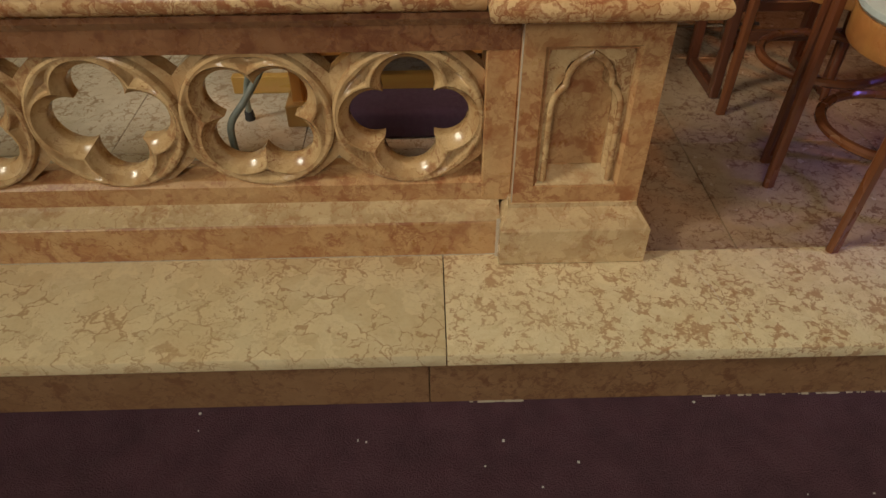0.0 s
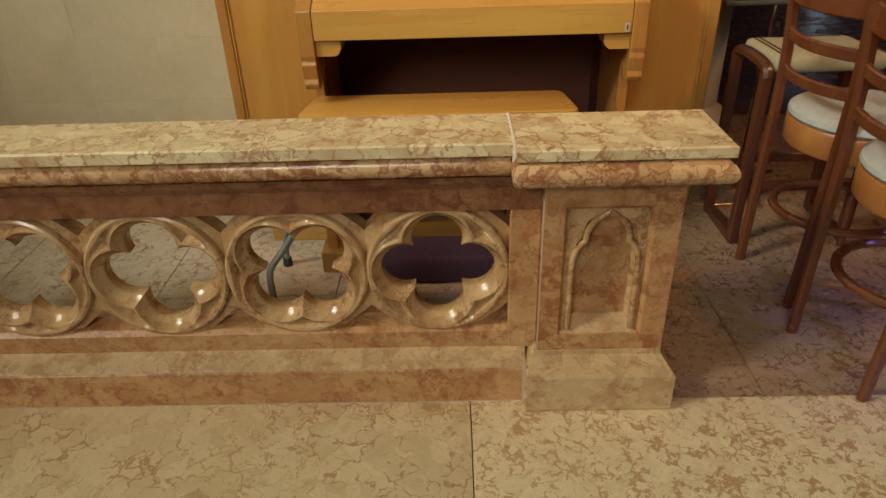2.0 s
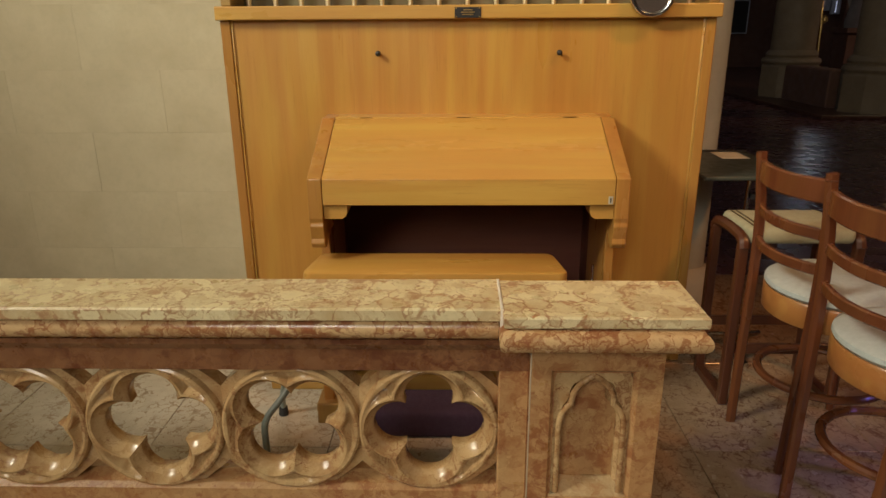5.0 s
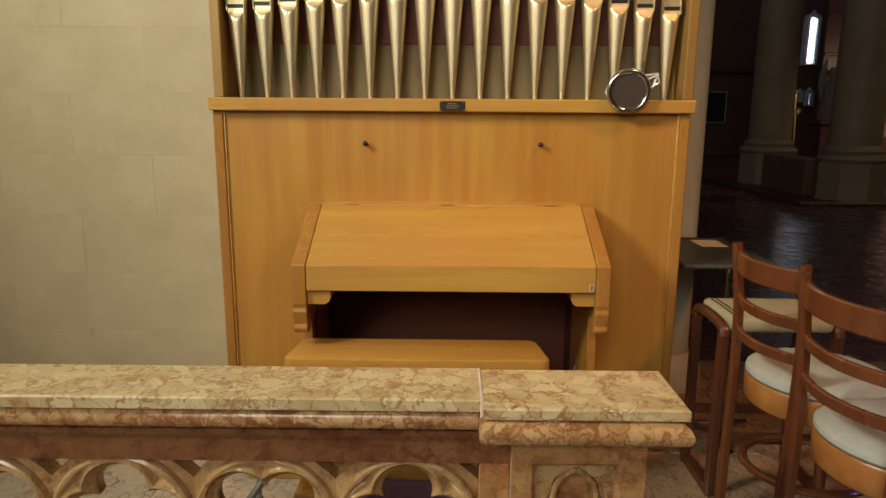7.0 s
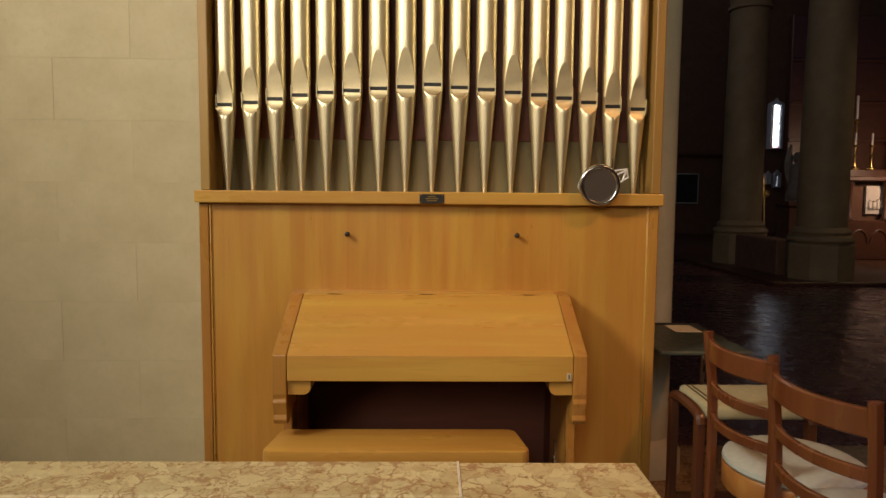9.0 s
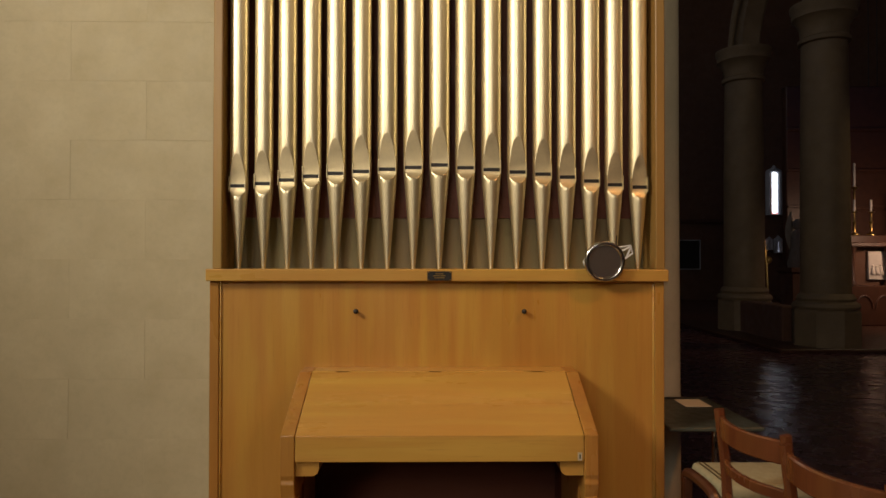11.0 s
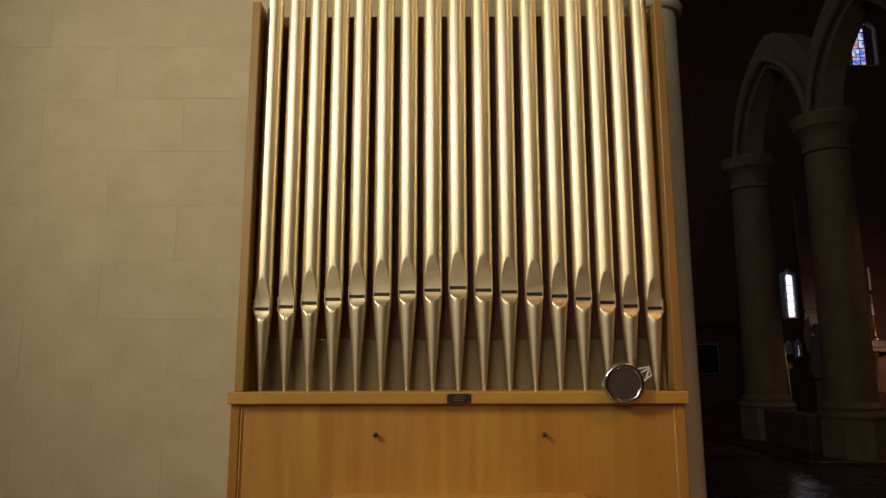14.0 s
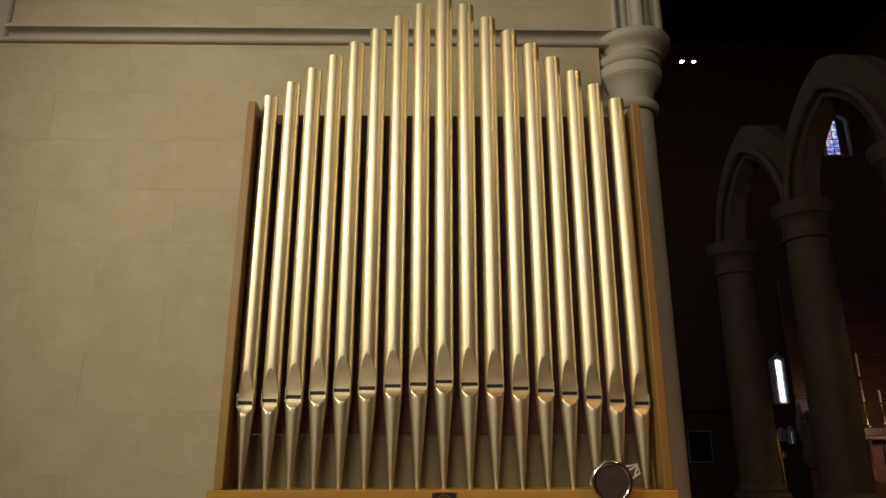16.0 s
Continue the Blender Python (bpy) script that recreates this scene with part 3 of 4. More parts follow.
def tracery_ring(cx, turn, wob):
    """A carved circle with a quatrefoil opening: hollow-chamfered lobes, sunk eyelets behind the cusps, a roll round the outside."""
    n = 128
    d, lobe = 0.0768, 0.0600
    cusp = [turn + math.pi / 4 + k * math.pi / 2 for k in range(4)]
    angles = sorted([2 * math.pi * i / n for i in range(n)] + [c % (2 * math.pi) for c in cusp])
    rings = []
    y0 = 1.866
    for a in angles:
        r = quatrefoil_radius(a, turn, d, lobe) * (1 + wob * math.sin(3 * a))
        f = min(quatrefoil_radius(a, turn, d, lobe + 0.022) * (1 + wob * math.sin(3 * a)), RING_R - 0.011)
        w = f - r
        gap = RING_R - 0.010 - f
        sink = 0.022 * min(max(gap - 0.012, 0) / 0.03, 1.0)
        prof = [(f, y0 + 0.072), (r + 0.004, y0 + 0.066), (r + 0.0005, y0 + 0.061), (r, y0 + 0.032), (r + 0.0008, y0 + 0.029), (r + w * 0.22, y0 + 0.0250),
                (r + w * 0.48, y0 + 0.0190), (r + w * 0.74, y0 + 0.0110), (r + w * 0.93, y0 + 0.0028), (f, y0), (f + gap * 0.14, y0 + 0.0005), (f + gap * 0.40, y0 + sink), (f + gap * 0.54, y0 + sink * 1.1),
                (f + gap * 0.84, y0), (RING_R - 0.009, y0 - 0.001), (RING_R - 0.003, y0 + 0.003), (RING_R, y0 + 0.013), (RING_R, y0 + 0.050), (RING_R - 0.004, y0 + 0.072)]
        rings.append([(cx + p * math.cos(a), q, RING_Z + p * math.sin(a)) for p, q in prof])
    rings.append(rings[0])
    bm = loft(rings, caps=False)
    bmesh.ops.remove_doubles(bm, verts=bm.verts, dist=1e-5)
    return bm


def spandrel(cx, up):
    """The sunk web between two circles, with a small three-cornered hole."""
    bm = bmesh.new()
    half = 0.169
    hs = [0.0, 0.03, 0.06, 0.085, 0.105, 0.12, 0.132, 0.145, 0.158, 0.17]
    for sgn in (-1, 1):
        rows = []
        for h in hs:
            g = half + 0.004 - math.sqrt(max(RING_R ** 2 - h * h, 0))
            hole = max(0.0, 0.060 * (h - 0.108) / 0.05)
            a, b = max(g, 0.001), min(hole, max(g, 0.001) - 0.0005)
            z = RING_Z + up * h
            rows.append([(cx + sgn * a, 1.886, z), (cx + sgn * b, 1.886 + 0.004, z), (cx + sgn * b, 1.935, z), (cx + sgn * a, 1.94, z)])
        loft(rows, bm=bm)
    return bm


PITCH = 0.3385
for i, (turn, wob) in enumerate(((0, 0.0), (45, 0.01), (4, 0.02), (40, 0.015), (4, 0.01), (48, 0.01), (0, 0.02))):
    cx = -0.2085 - i * PITCH
    ring = part("tracery_ring", tracery_ring(cx, radians(turn), wob), MARBLE_RING, rail, "carved marble circle with a quatrefoil opening", True)
    if i:
        for up in (1, -1):
            part("spandrel", spandrel(cx + PITCH / 2, up), MARBLE_RING, rail, "", True)
for up in (1, -1):
    part("spandrel", spandrel(-0.0385, up), MARBLE_RAIL, rail, "", True)

# the pillar at the rail's end
PX0, PX1, PY0, PY1 = 0.032, 0.335, 1.828, 1.972
part("pillar_base", loft([[(0.030 - o, 1.827 - p * 1.2, z), (0.330 + o, 1.827 - p * 1.2, z), (0.330 + o, 1.975 + p, z), (0.030 - o, 1.975 + p, z)]
                          for o, p, z in ((0.027, 0.053, 0.001), (0.029, 0.055, 0.004), (0.029, 0.055, 0.105), (0.027, 0.053, 0.109), (0.006, 0.004, 0.130), (0.004, 0.003, 0.142))]), MARBLE_PALE, rail, "pale marble pillar foot with chamfered top")
shaft = bmesh.new()
box(PX0, PX1, 1.886, PY1, 0.138, 0.602, 0.003, shaft)
NX0, NX1, NZ0, NZ1 = 0.078, 0.279, 0.187, 0.537


outer = [(PX0, PY0, 0.138), (PX1, PY0, 0.138), (PX1, PY0, 0.602), (PX0, PY0, 0.602)]
inner = [(NX0, PY0, NZ0), (NX1, PY0, NZ0), (NX1, PY0, NZ1), (NX0, PY0, NZ1)]
back = [(x, 1.887, z) for x, y, z in outer]
loft([back, outer, inner, [(x + (0.008 if x < 0.15 else -0.008), PY0 + 0.010, z + (0.004 if z < 0.3 else -0.008)) for x, y, z in inner],
      [(x + (0.011 if x < 0.15 else -0.011), PY0 + 0.010, z + (0.005 if z < 0.3 else -0.011)) for x, y, z in inner],
      [(x + (0.013 if x < 0.15 else -0.013), PY0 + 0.030, z + (0.006 if z < 0.3 else -0.013)) for x, y, z in inner]], caps=False, bm=shaft)
part("pillar_shaft", shaft, MARBLE_RAIL, rail, "square marble pillar with a sunk gothic niche")


def niche_arch():
    """Cusped pointed arch inside the sunk field, with a hollow-chamfered edge."""
    cx = (NX0 + NX1) / 2
    w, foot, spring, cusp_z, apex = 0.068, NZ0 + 0.012, 0.385, 0.436, 0.508
    side = [(w, foot), (w, 0.30), (w, spring)]
    side += [(w - 0.002, 0.400), (w - 0.008, 0.418), (w - 0.018, 0.431), (0.040, cusp_z)]
    side += [(0.0385, 0.446), (0.0395, 0.460), (0.035, 0.476), (0.023, 0.493), (0.0, apex)]
    right = [(cx + x, z) for x, z in side]
    left = [(cx - x, z) for x, z in side[-2::-1]]
    line = right + left
    x0, x1, z1 = NX0 + 0.010, NX1 - 0.010, NZ1 - 0.010

    def outwards(x, z):
        dx, dz = x - cx, max(z - 0.40, 0.0)
        if abs(dx) < 1e-6:
            return (cx, z1)
        k = min(abs((x1 - cx) / dx), (z1 - 0.40) / dz if dz > 1e-6 else 9e9)
        return (cx + dx * k, z if dz <= 1e-6 else 0.40 + dz * k)

    far = [outwards(*p) for p in line]
    y = PY0 + 0.009

    def towards(p, q, dist):
        v = Vector((q[0] - p[0], q[1] - p[1]))
        v = v.normalized() * min(dist, v.length * 0.45) if v.length > 1e-6 else v
        return (p[0] + v.x, p[1] + v.y)

    rows = [[(x, y + 0.004, z) for x, z in far],
            [(*towards(p, f, 0.032)[:1], y, towards(p, f, 0.032)[1]) for p, f in zip(line, far)],
            [(*towards(p, f, 0.026)[:1], y, towards(p, f, 0.026)[1]) for p, f in zip(line, far)],
            [(*towards(p, f, 0.018)[:1], y + 0.016, towards(p, f, 0.018)[1]) for p, f in zip(line, far)],
            [(*towards(p, f, 0.008)[:1], y + 0.030, towards(p, f, 0.008)[1]) for p, f in zip(line, far)],
            [(x, y + 0.038, z) for x, z in line],
            [(x, 1.888, z) for x, z in line]]
    return loft(rows, closed=False)


# Paler marble puts the lit brightness of the arch's edges into colour
part("niche_arch", niche_arch(), MARBLE_RING, rail, "cusped pointed arch carved in the pillar", True)
NC = (NX0 + NX1) / 2
for sgn in (-1, 1):
    roll = [(0.077, 0.200), (0.077, 0.30), (0.077, 0.388), (0.074, 0.408), (0.066, 0.426), (0.055, 0.440), (0.049, 0.444)]
    crown = [(0.049, 0.444), (0.0485, 0.458), (0.046, 0.472), (0.038, 0.488), (0.024, 0.504), (0.0, 0.519)]
    for line in (roll, crown):
        part("arch_roll", sweep([(NC + sgn * x, PY0 + 0.0105, z) for x, z in line], round_section(0.0075, 10), (0, 1, 0)), MARBLE_RING, rail, "paler roll moulding of the niche", True)
part("niche_sill", prism_x([(PY0 + 0.003, NZ0 + 0.003), (1.880, 0.214), (1.887, 0.214), (1.887, NZ0)], NX0 + 0.006, NX1 - 0.006), MARBLE_PALE, rail, "sloping paler sill of the niche")
part("pillar_neck", frustum(PX0, PX1, PY0, PY1, [(0.006, 0.588), (0.014, 0.592), (0.014, 0.602), (0.02, 0.606)]), MARBLE_RAIL, rail)
cap = [(0.026, 0.606)] + [(0.052 + 0.026 * math.cos(radians(a)), 0.632 + 0.026 * math.sin(radians(a))) for a in range(-80, 81, 16)] + [(0.050, 0.660)]
part("pillar_torus", frustum(PX0, PX1, PY0 + 0.01, PY1 - 0.02, cap), MARBLE_RUST, rail, "", True)
part("pillar_slab", loft([[(-0.0365 - o, 1.778 - o, z), (0.407 + o, 1.778 - o, z), (0.407 + o, 2.006 + o, z), (-0.0365 - o, 2.006 + o, z)]
                          for o, z in ((-0.014, 0.658), (-0.012, 0.664), (-0.001, 0.665), (0.0, 0.668), (0.0, 0.687), (-0.004, 0.691))]), MARBLE_TOP, rail, "mottled cream marble capping slab")


# ---- the organ ----
organ = thing("pipe_organ", (-0.105, 3.2, 0), "oak chamber organ with seventeen gilded front pipes and key desk", "organ")
OC = -0.105
OX0, OX1 = -0.971, 0.752
FRONT = 2.920
part("side_panel", box(OX0, OX0 + 0.022, 2.93, 3.535, 0.0, 1.311, 0.002), OAK_RED, organ)
part("side_panel", box(OX1 - 0.022, OX1, 2.93, 3.535, 0.0, 1.311, 0.002), OAK_RED, organ)
part("stile", box(OX0, OX0 + 0.036, 2.908, 2.93, 0.0, 1.312, 0.003), OAK_RED, organ)
part("stile", box(OX1 - 0.036, OX1, 2.908, 2.93, 0.0, 1.312, 0.003), OAK_RED, organ)
# Lighter oak helps draw the bright highlight along the stile's inner edge
for x0, x1 in ((OX0 + 0.0362, OX0 + 0.0425), (OX1 - 0.0425, OX1 - 0.0362)):
    part("bead", box(x0, x1, 2.9125, 2.925, 0.0, 1.3115, 0.0025, None, 2), OAK_FLAT, organ, "bead between stile and panel, pale for its highlight", True)
px = [OX0 + 0.036, -0.600, 0.372, OX1 - 0.036]
front = box(px[0], px[1], FRONT, FRONT + 0.018, 0.0, 0.76)
box(px[2], px[3], FRONT, FRONT + 0.018, 0.0, 0.76, 0, front)
box(px[0], px[3], FRONT, FRONT + 0.018, 0.76, 1.312, 0, front)
part("front_panel", front, OAK_UP, organ, "plain honey-coloured oak front panel")
part("kneehole_back", box(px[1] - 0.05, px[2] + 0.05, 3.12, 3.14, 0.0, 0.80), DARK_SHADED_WOOD, organ, "inside of the kneehole, darkened in colour for its shade")
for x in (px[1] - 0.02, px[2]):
    part("kneehole_side", box(x, x + 0.02, 2.938, 3.12, 0.0, 0.80), DARK_SHADED_WOOD, organ)
part("kneehole_top", box(px[1], px[2], 2.56, 3.12, 0.752, 0.764), DARK_SHADED_WOOD, organ)
part("ledge", box(-0.981, 0.763, 2.888, 3.06, 1.312, 1.358, 0.004, None, 2), OAK_FLAT, organ, "projecting oak ledge under the pipes")
for x0 in (-0.958, 0.717):
    part("post", box(x0, x0 + 0.035, 2.897, 3.07, 1.358, 2.958, 0.003), OAK_SHADED, organ, "square oak post beside the pipes")
part("back_board", box(-0.93, 0.72, 3.05, 3.07, 1.56, 2.97), DARK_SHADED_WOOD, organ, "dark board behind the pipes")
# Added board; its colour stands for the shaded wall behind
part("lower_board", box(-0.93, 0.72, 3.056, 3.07, 1.358, 1.559), SHADE_BOARD, organ, "added board in the olive of the shaded wall behind the pipe feet")
for x in (-0.42, 0.2165):
    knob = turned(0, 0, [(0.0035, 0.0), (0.004, 0.012), (0.0085, 0.014), (0.010, 0.019), (0.008, 0.025), (0.003, 0.028)], 14)
    bmesh.ops.rotate(knob, verts=knob.verts, matrix=Matrix.Rotation(radians(90), 3, "X"))
    bmesh.ops.translate(knob, verts=knob.verts, vec=(x, FRONT + 0.001, 1.198))
    part("knob", knob, BLACK, organ, "small dark knob", True)
plate = part("name_plate", box(-0.150, -0.060, 2.8845, 2.889, 1.315, 1.350, 0.001), BLACK_PLATE, organ, "small black name plate with screws")
for z, w in ((1.341, 0.030), (1.3335, 0.046), (1.326, 0.038)):
    part("writing", box(OC - w / 2, OC + w / 2, 2.8835, 2.885, z - 0.0018, z + 0.0018), BRASS, plate)
for x in (-0.145, -0.065):
    for z in (1.3185, 1.3465):
        part("screw", turned(x, 2.8838, [(0.002, z - 0.002), (0.0022, z), (0.002, z + 0.002)], 8), BRASS, plate)


def organ_pipe(i):
    """Front pipe: conical foot, flattened pointed upper lip, slot, lower lip, two ears, open cylinder above."""
    k = abs(i - 8)
    sgn = -1 if i < 8 else 1
    cx = OC + sgn * (0.0, 0.1005, 0.201, 0.301, 0.399, 0.493, 0.586, 0.677, 0.772)[k]
    rad = 0.0398 - 0.00064 * k
    mouth = (1.758, 1.748, 1.741, 1.732, 1.724, 1.713, 1.698, 1.684, 1.675)[k]
    top = 3.556 - 0.0692 * k + (0.02 if k == 0 else 0)
    cy = 2.925 + rad
    leaf = 0.138 - 0.0028 * k
    wmax = rad * 0.84
    low = 0.030
    zs = [1.358, 1.40, 1.50, 1.60, mouth - 0.055]
    zs += [mouth - 0.012 - low + low * q / 6 for q in range(7)]
    zs += [mouth - 0.007, mouth + 0.007] + [mouth + 0.008 + leaf * q / 12 for q in range(13)]
    zs += [mouth + leaf + 0.03, 2.1, 2.5, top - 0.01, top]
    n = 44
    rings = []
    for z in zs:
        r = rad if z > mouth - 0.014 else 0.0075 + (rad - 0.0075) * (z - 1.358) / (mouth - 0.014 - 1.358)
        if z >= mouth + 0.007:
            t = (z - mouth - 0.007) / leaf
            w = wmax * math.sqrt(max(1 - max(t, 0) ** 1.7, 0)) if t < 1 else 0
        elif z >= mouth - 0.012 - low:
            t = (mouth - 0.012 - z) / low
            w = wmax * math.sqrt(max(1 - max(t, 0) ** 2, 0))
        else:
            w = 0
        flat = -math.sqrt(max(r * r - w * w, 0)) if w > 0 else -9
        row = []
        for j in range(n):
            a = 2 * math.pi * j / n
            x, y = r * math.sin(a), -r * math.cos(a)
            if w > 0 and abs(x) < w and y < 0:
                y = max(y, flat)
            row.append((cx + x, cy + y, z))
        rings.append(row)
    for r, z in ((rad - 0.0015, top), (rad - 0.0015, top - 0.10)):
        rings.append([(cx + r * math.sin(2 * math.pi * j / n), cy - r * math.cos(2 * math.pi * j / n), z) for j in range(n)])
    pipe = part("pipe", loft(rings), GOLD, organ, "gilded metal organ pipe with pointed lip" if k else "tallest gilded metal organ pipe with pointed lip", True)
    fy = cy - math.sqrt(rad * rad - wmax * wmax)
    rows = []
    for q in range(17):
        t = q / 16
        w = wmax * math.sqrt(max(1 - t ** 1.7, 0))
        y = cy - math.sqrt(rad * rad - w * w) - 0.0012
        rows.append([(cx - w, y, mouth + 0.007 + leaf * t), (cx, y, mouth + 0.007 + leaf * t), (cx + w, y, mouth + 0.007 + leaf * t), (cx + w * 0.9, y + 0.003, mouth + 0.007 + leaf * t), (cx - w * 0.9, y + 0.003, mouth + 0.007 + leaf * t)])
    part("upper_lip", loft(rows), GOLD_FLAT, pipe, "flat pointed lip")
    rows = []
    for q in range(9):
        t = q / 8
        w = wmax * math.sqrt(max(1 - t ** 2, 0))
        z = mouth - 0.0075 - (low + 0.004) * t
        r = 0.0075 + (rad - 0.0075) * min((z - 1.358) / (mouth - 0.014 - 1.358), 1)
        y = cy - math.sqrt(max(r * r - w * w, 0.0)) - 0.0012
        rows.append([(cx - w, y, z), (cx, y, z), (cx + w, y, z), (cx + w * 0.9, y + 0.003, z), (cx - w * 0.9, y + 0.003, z)])
    part("lower_lip", loft(rows), GOLD_FLAT, pipe, "flat rounded lower lip")
    # No opening is cut; a black box gives the slot's inner shade
    part("mouth_slot", box(cx - wmax * 0.97, cx + wmax * 0.97, fy - 0.0016, fy + 0.012, mouth - 0.0065, mouth + 0.0065), BLACK, pipe, "black box for the shaded slot of the pipe's mouth")
    for s in (-1, 1):
        x = cx + s * (wmax + 0.001)
        part("ear", box(x - 0.001, x + 0.001, fy - 0.010, fy + 0.010, mouth - 0.020, mouth + 0.036), GOLD_FLAT, pipe)


for i in range(17):
    organ_pipe(i)

# key desk: two shaped cheeks, the folded lid and the small blocks under it
cheek = [(2.93, 0.986), (2.818, 0.984), (2.516, 0.833), (2.514, 0.705), (2.518, 0.690), (2.514, 0.676), (2.520, 0.650), (2.524, 0.634), (2.520, 0.618), (2.528, 0.604), (2.545, 0.598),
         (2.566, 0.604), (2.582, 0.622), (2.602, 0.636), (2.93, 0.630)]
part("cheek", eased(prism_x(cheek, -0.615, -0.570), 0.003), OAK_RED, organ, "shaped oak cheek of the key desk")
part("cheek", eased(prism_x(cheek, 0.358, 0.403), 0.003), OAK_RED, organ, "shaped oak cheek of the key desk")
part("cheek_leg", box(-0.604, -0.574, 2.62, 2.92, 0.0, 0.66, 0.002), OAK_RED, organ)
part("cheek_leg", box(0.360, 0.390, 2.62, 2.92, 0.0, 0.66, 0.002), OAK_RED, organ)
part("desk_top", box(-0.569, 0.357, 2.822, 2.92, 0.962, 0.9865, 0.002), OAK_FLAT, organ)
lid = part("lid", eased(prism_x([(2.818, 0.984), (2.517, 0.832), (2.517, 0.828), (2.545, 0.812), (2.818, 0.960)], -0.568, 0.356), 0.0015), OAK_FLAT, organ, "sloping closed lid over the keyboard")
fall = part("lid_front", box(-0.568, 0.356, 2.5165, 2.545, 0.748, 0.8285, 0.0015), OAK_FLAT, organ, "upright front flap of the lid")
for x in (-0.46, -0.12, 0.25):
    part("hinge", box(x - 0.022, x + 0.022, 2.819, 2.824, 0.9835, 0.9870), BRASS, lid)
part("keyhole_plate", box(0.336, 0.350, 2.5145, 2.5175, 0.752, 0.777, 0.0005), NICKEL, fall)
# Solid black box; the hole's inner shade is its colour
part("keyhole", box(0.341, 0.345, 2.5135, 2.5155, 0.757, 0.772, 0.001), BLACK, fall)
for x0, x1, s in ((-0.569, -0.494, 1), (0.282, 0.357, -1)):
    xe, xb = (x1, x0) if s > 0 else (x0, x1)
    prof = [(xb, 0.7475), (xe, 0.7475), (xe, 0.722), (xe - s * 0.006, 0.708), (xe - s * 0.018, 0.700), (xb, 0.700)]
    part("key_block", prism_y(prof, 2.53, 2.62), OAK_FLAT, organ, "", True)
part("pedal_latch", turned(0.318, 2.60, [(0.006, 0.40), (0.008, 0.405), (0.008, 0.46), (0.004, 0.47), (0.004, 0.52)], 10), STEEL, organ)


# ---- bench, kneeler and stand behind the rail ----
def bench():
    t = thing("organ_bench", (-0.21, 2.53, 0), "varnished oak organ bench with rounded corners before the key desk", "bench")
    outline = []
    x0, x1, y0, y1 = -0.632, 0.208, 2.425, 2.635
    for cx, cy, a0 in ((x1 - 0.03, y0 + 0.03, 270), (x1 - 0.05, y1 - 0.04, 0), (x0 + 0.05, y1 - 0.04, 90), (x0 + 0.03, y0 + 0.03, 180)):
        for k in range(6):
            a = radians(a0 + 18 * k)
            outline.append((cx + 0.03 * math.cos(a), cy + 0.03 * math.sin(a)))
    mid = Vector(((x0 + x1) / 2, (y0 + y1) / 2))
    rings = []
    for k, z in ((0.97, 0.502), (1.0, 0.508), (1.005, 0.520), (1.0, 0.538), (0.985, 0.547), (0.95, 0.550)):
        rings.append([(mid.x + (x - mid.x) * (1 - (1 - k) * 0.3), mid.y + (y - mid.y) * k, z + 0.008 * (1 - ((x - mid.x) / 0.44) ** 2)) for x, y in outline])
    part("seat", loft(rings), OAK_FLAT, t, "glossy oak seat board, slightly domed", True)
    for x in (-0.594, 0.136):
        part("leg", box(x, x + 0.035, 2.46, 2.60, 0.06, 0.506, 0.003), OAK_RED, t)
        part("foot", box(x - 0.021, x + 0.057, 2.432, 2.64, 0.0, 0.078, 0.004), OAK_SHADED, t)
    part("stretcher", box(-0.559, 0.136, 2.52, 2.55, 0.20, 0.26, 0.004), OAK_RED, t)


bench()
pedal = thing("pedal_step", (-0.2, 2.4, 0), "low step covered in dark purple cloth under the organ bench", "kneeler")
part("cushion", box(-0.50, 0.110, 2.345, 2.50, 0.0, 0.105, 0.022, None, 4), PURPLE, pedal, "dark purple cloth", True)
part("rail", box(-0.835, 0.30, 2.66, 2.69, 0.0, 0.066, 0.004), OAK_FLAT, pedal, "pale wooden bar along the step's back")


def floor_stand():
    t = thing("floor_stand", (-0.75, 2.4, 0), "low grey enamelled tube stand with black rubber feet", "stand")
    a = smooth_path([(-0.700, 2.130, 0.02), (-0.728, 2.215, 0.050), (-0.750, 2.296, 0.096), (-0.708, 2.338, 0.150), (-0.666, 2.375, 0.208), (-0.62, 2.405, 0.29)], 5)
    part("tube", sweep(a, round_section(0.011), (1, 0, 0)), GREY_TUBE, t, "", True)
    b = smooth_path([(-0.747, 2.490, 0.02), (-0.737, 2.470, 0.10), (-0.70, 2.44, 0.20), (-0.62, 2.405, 0.29)], 5)
    part("tube", sweep(b, round_section(0.010), (1, 0, 0)), GREY_TUBE, t, "", True)
    for x, y in ((-0.700, 2.130), (-0.747, 2.490)):
        part("rubber_foot", turned(x, y, [(0.016, 0.0), (0.017, 0.004), (0.015, 0.03), (0.012, 0.034)], 12), RUBBER, t, "", True)


floor_stand()


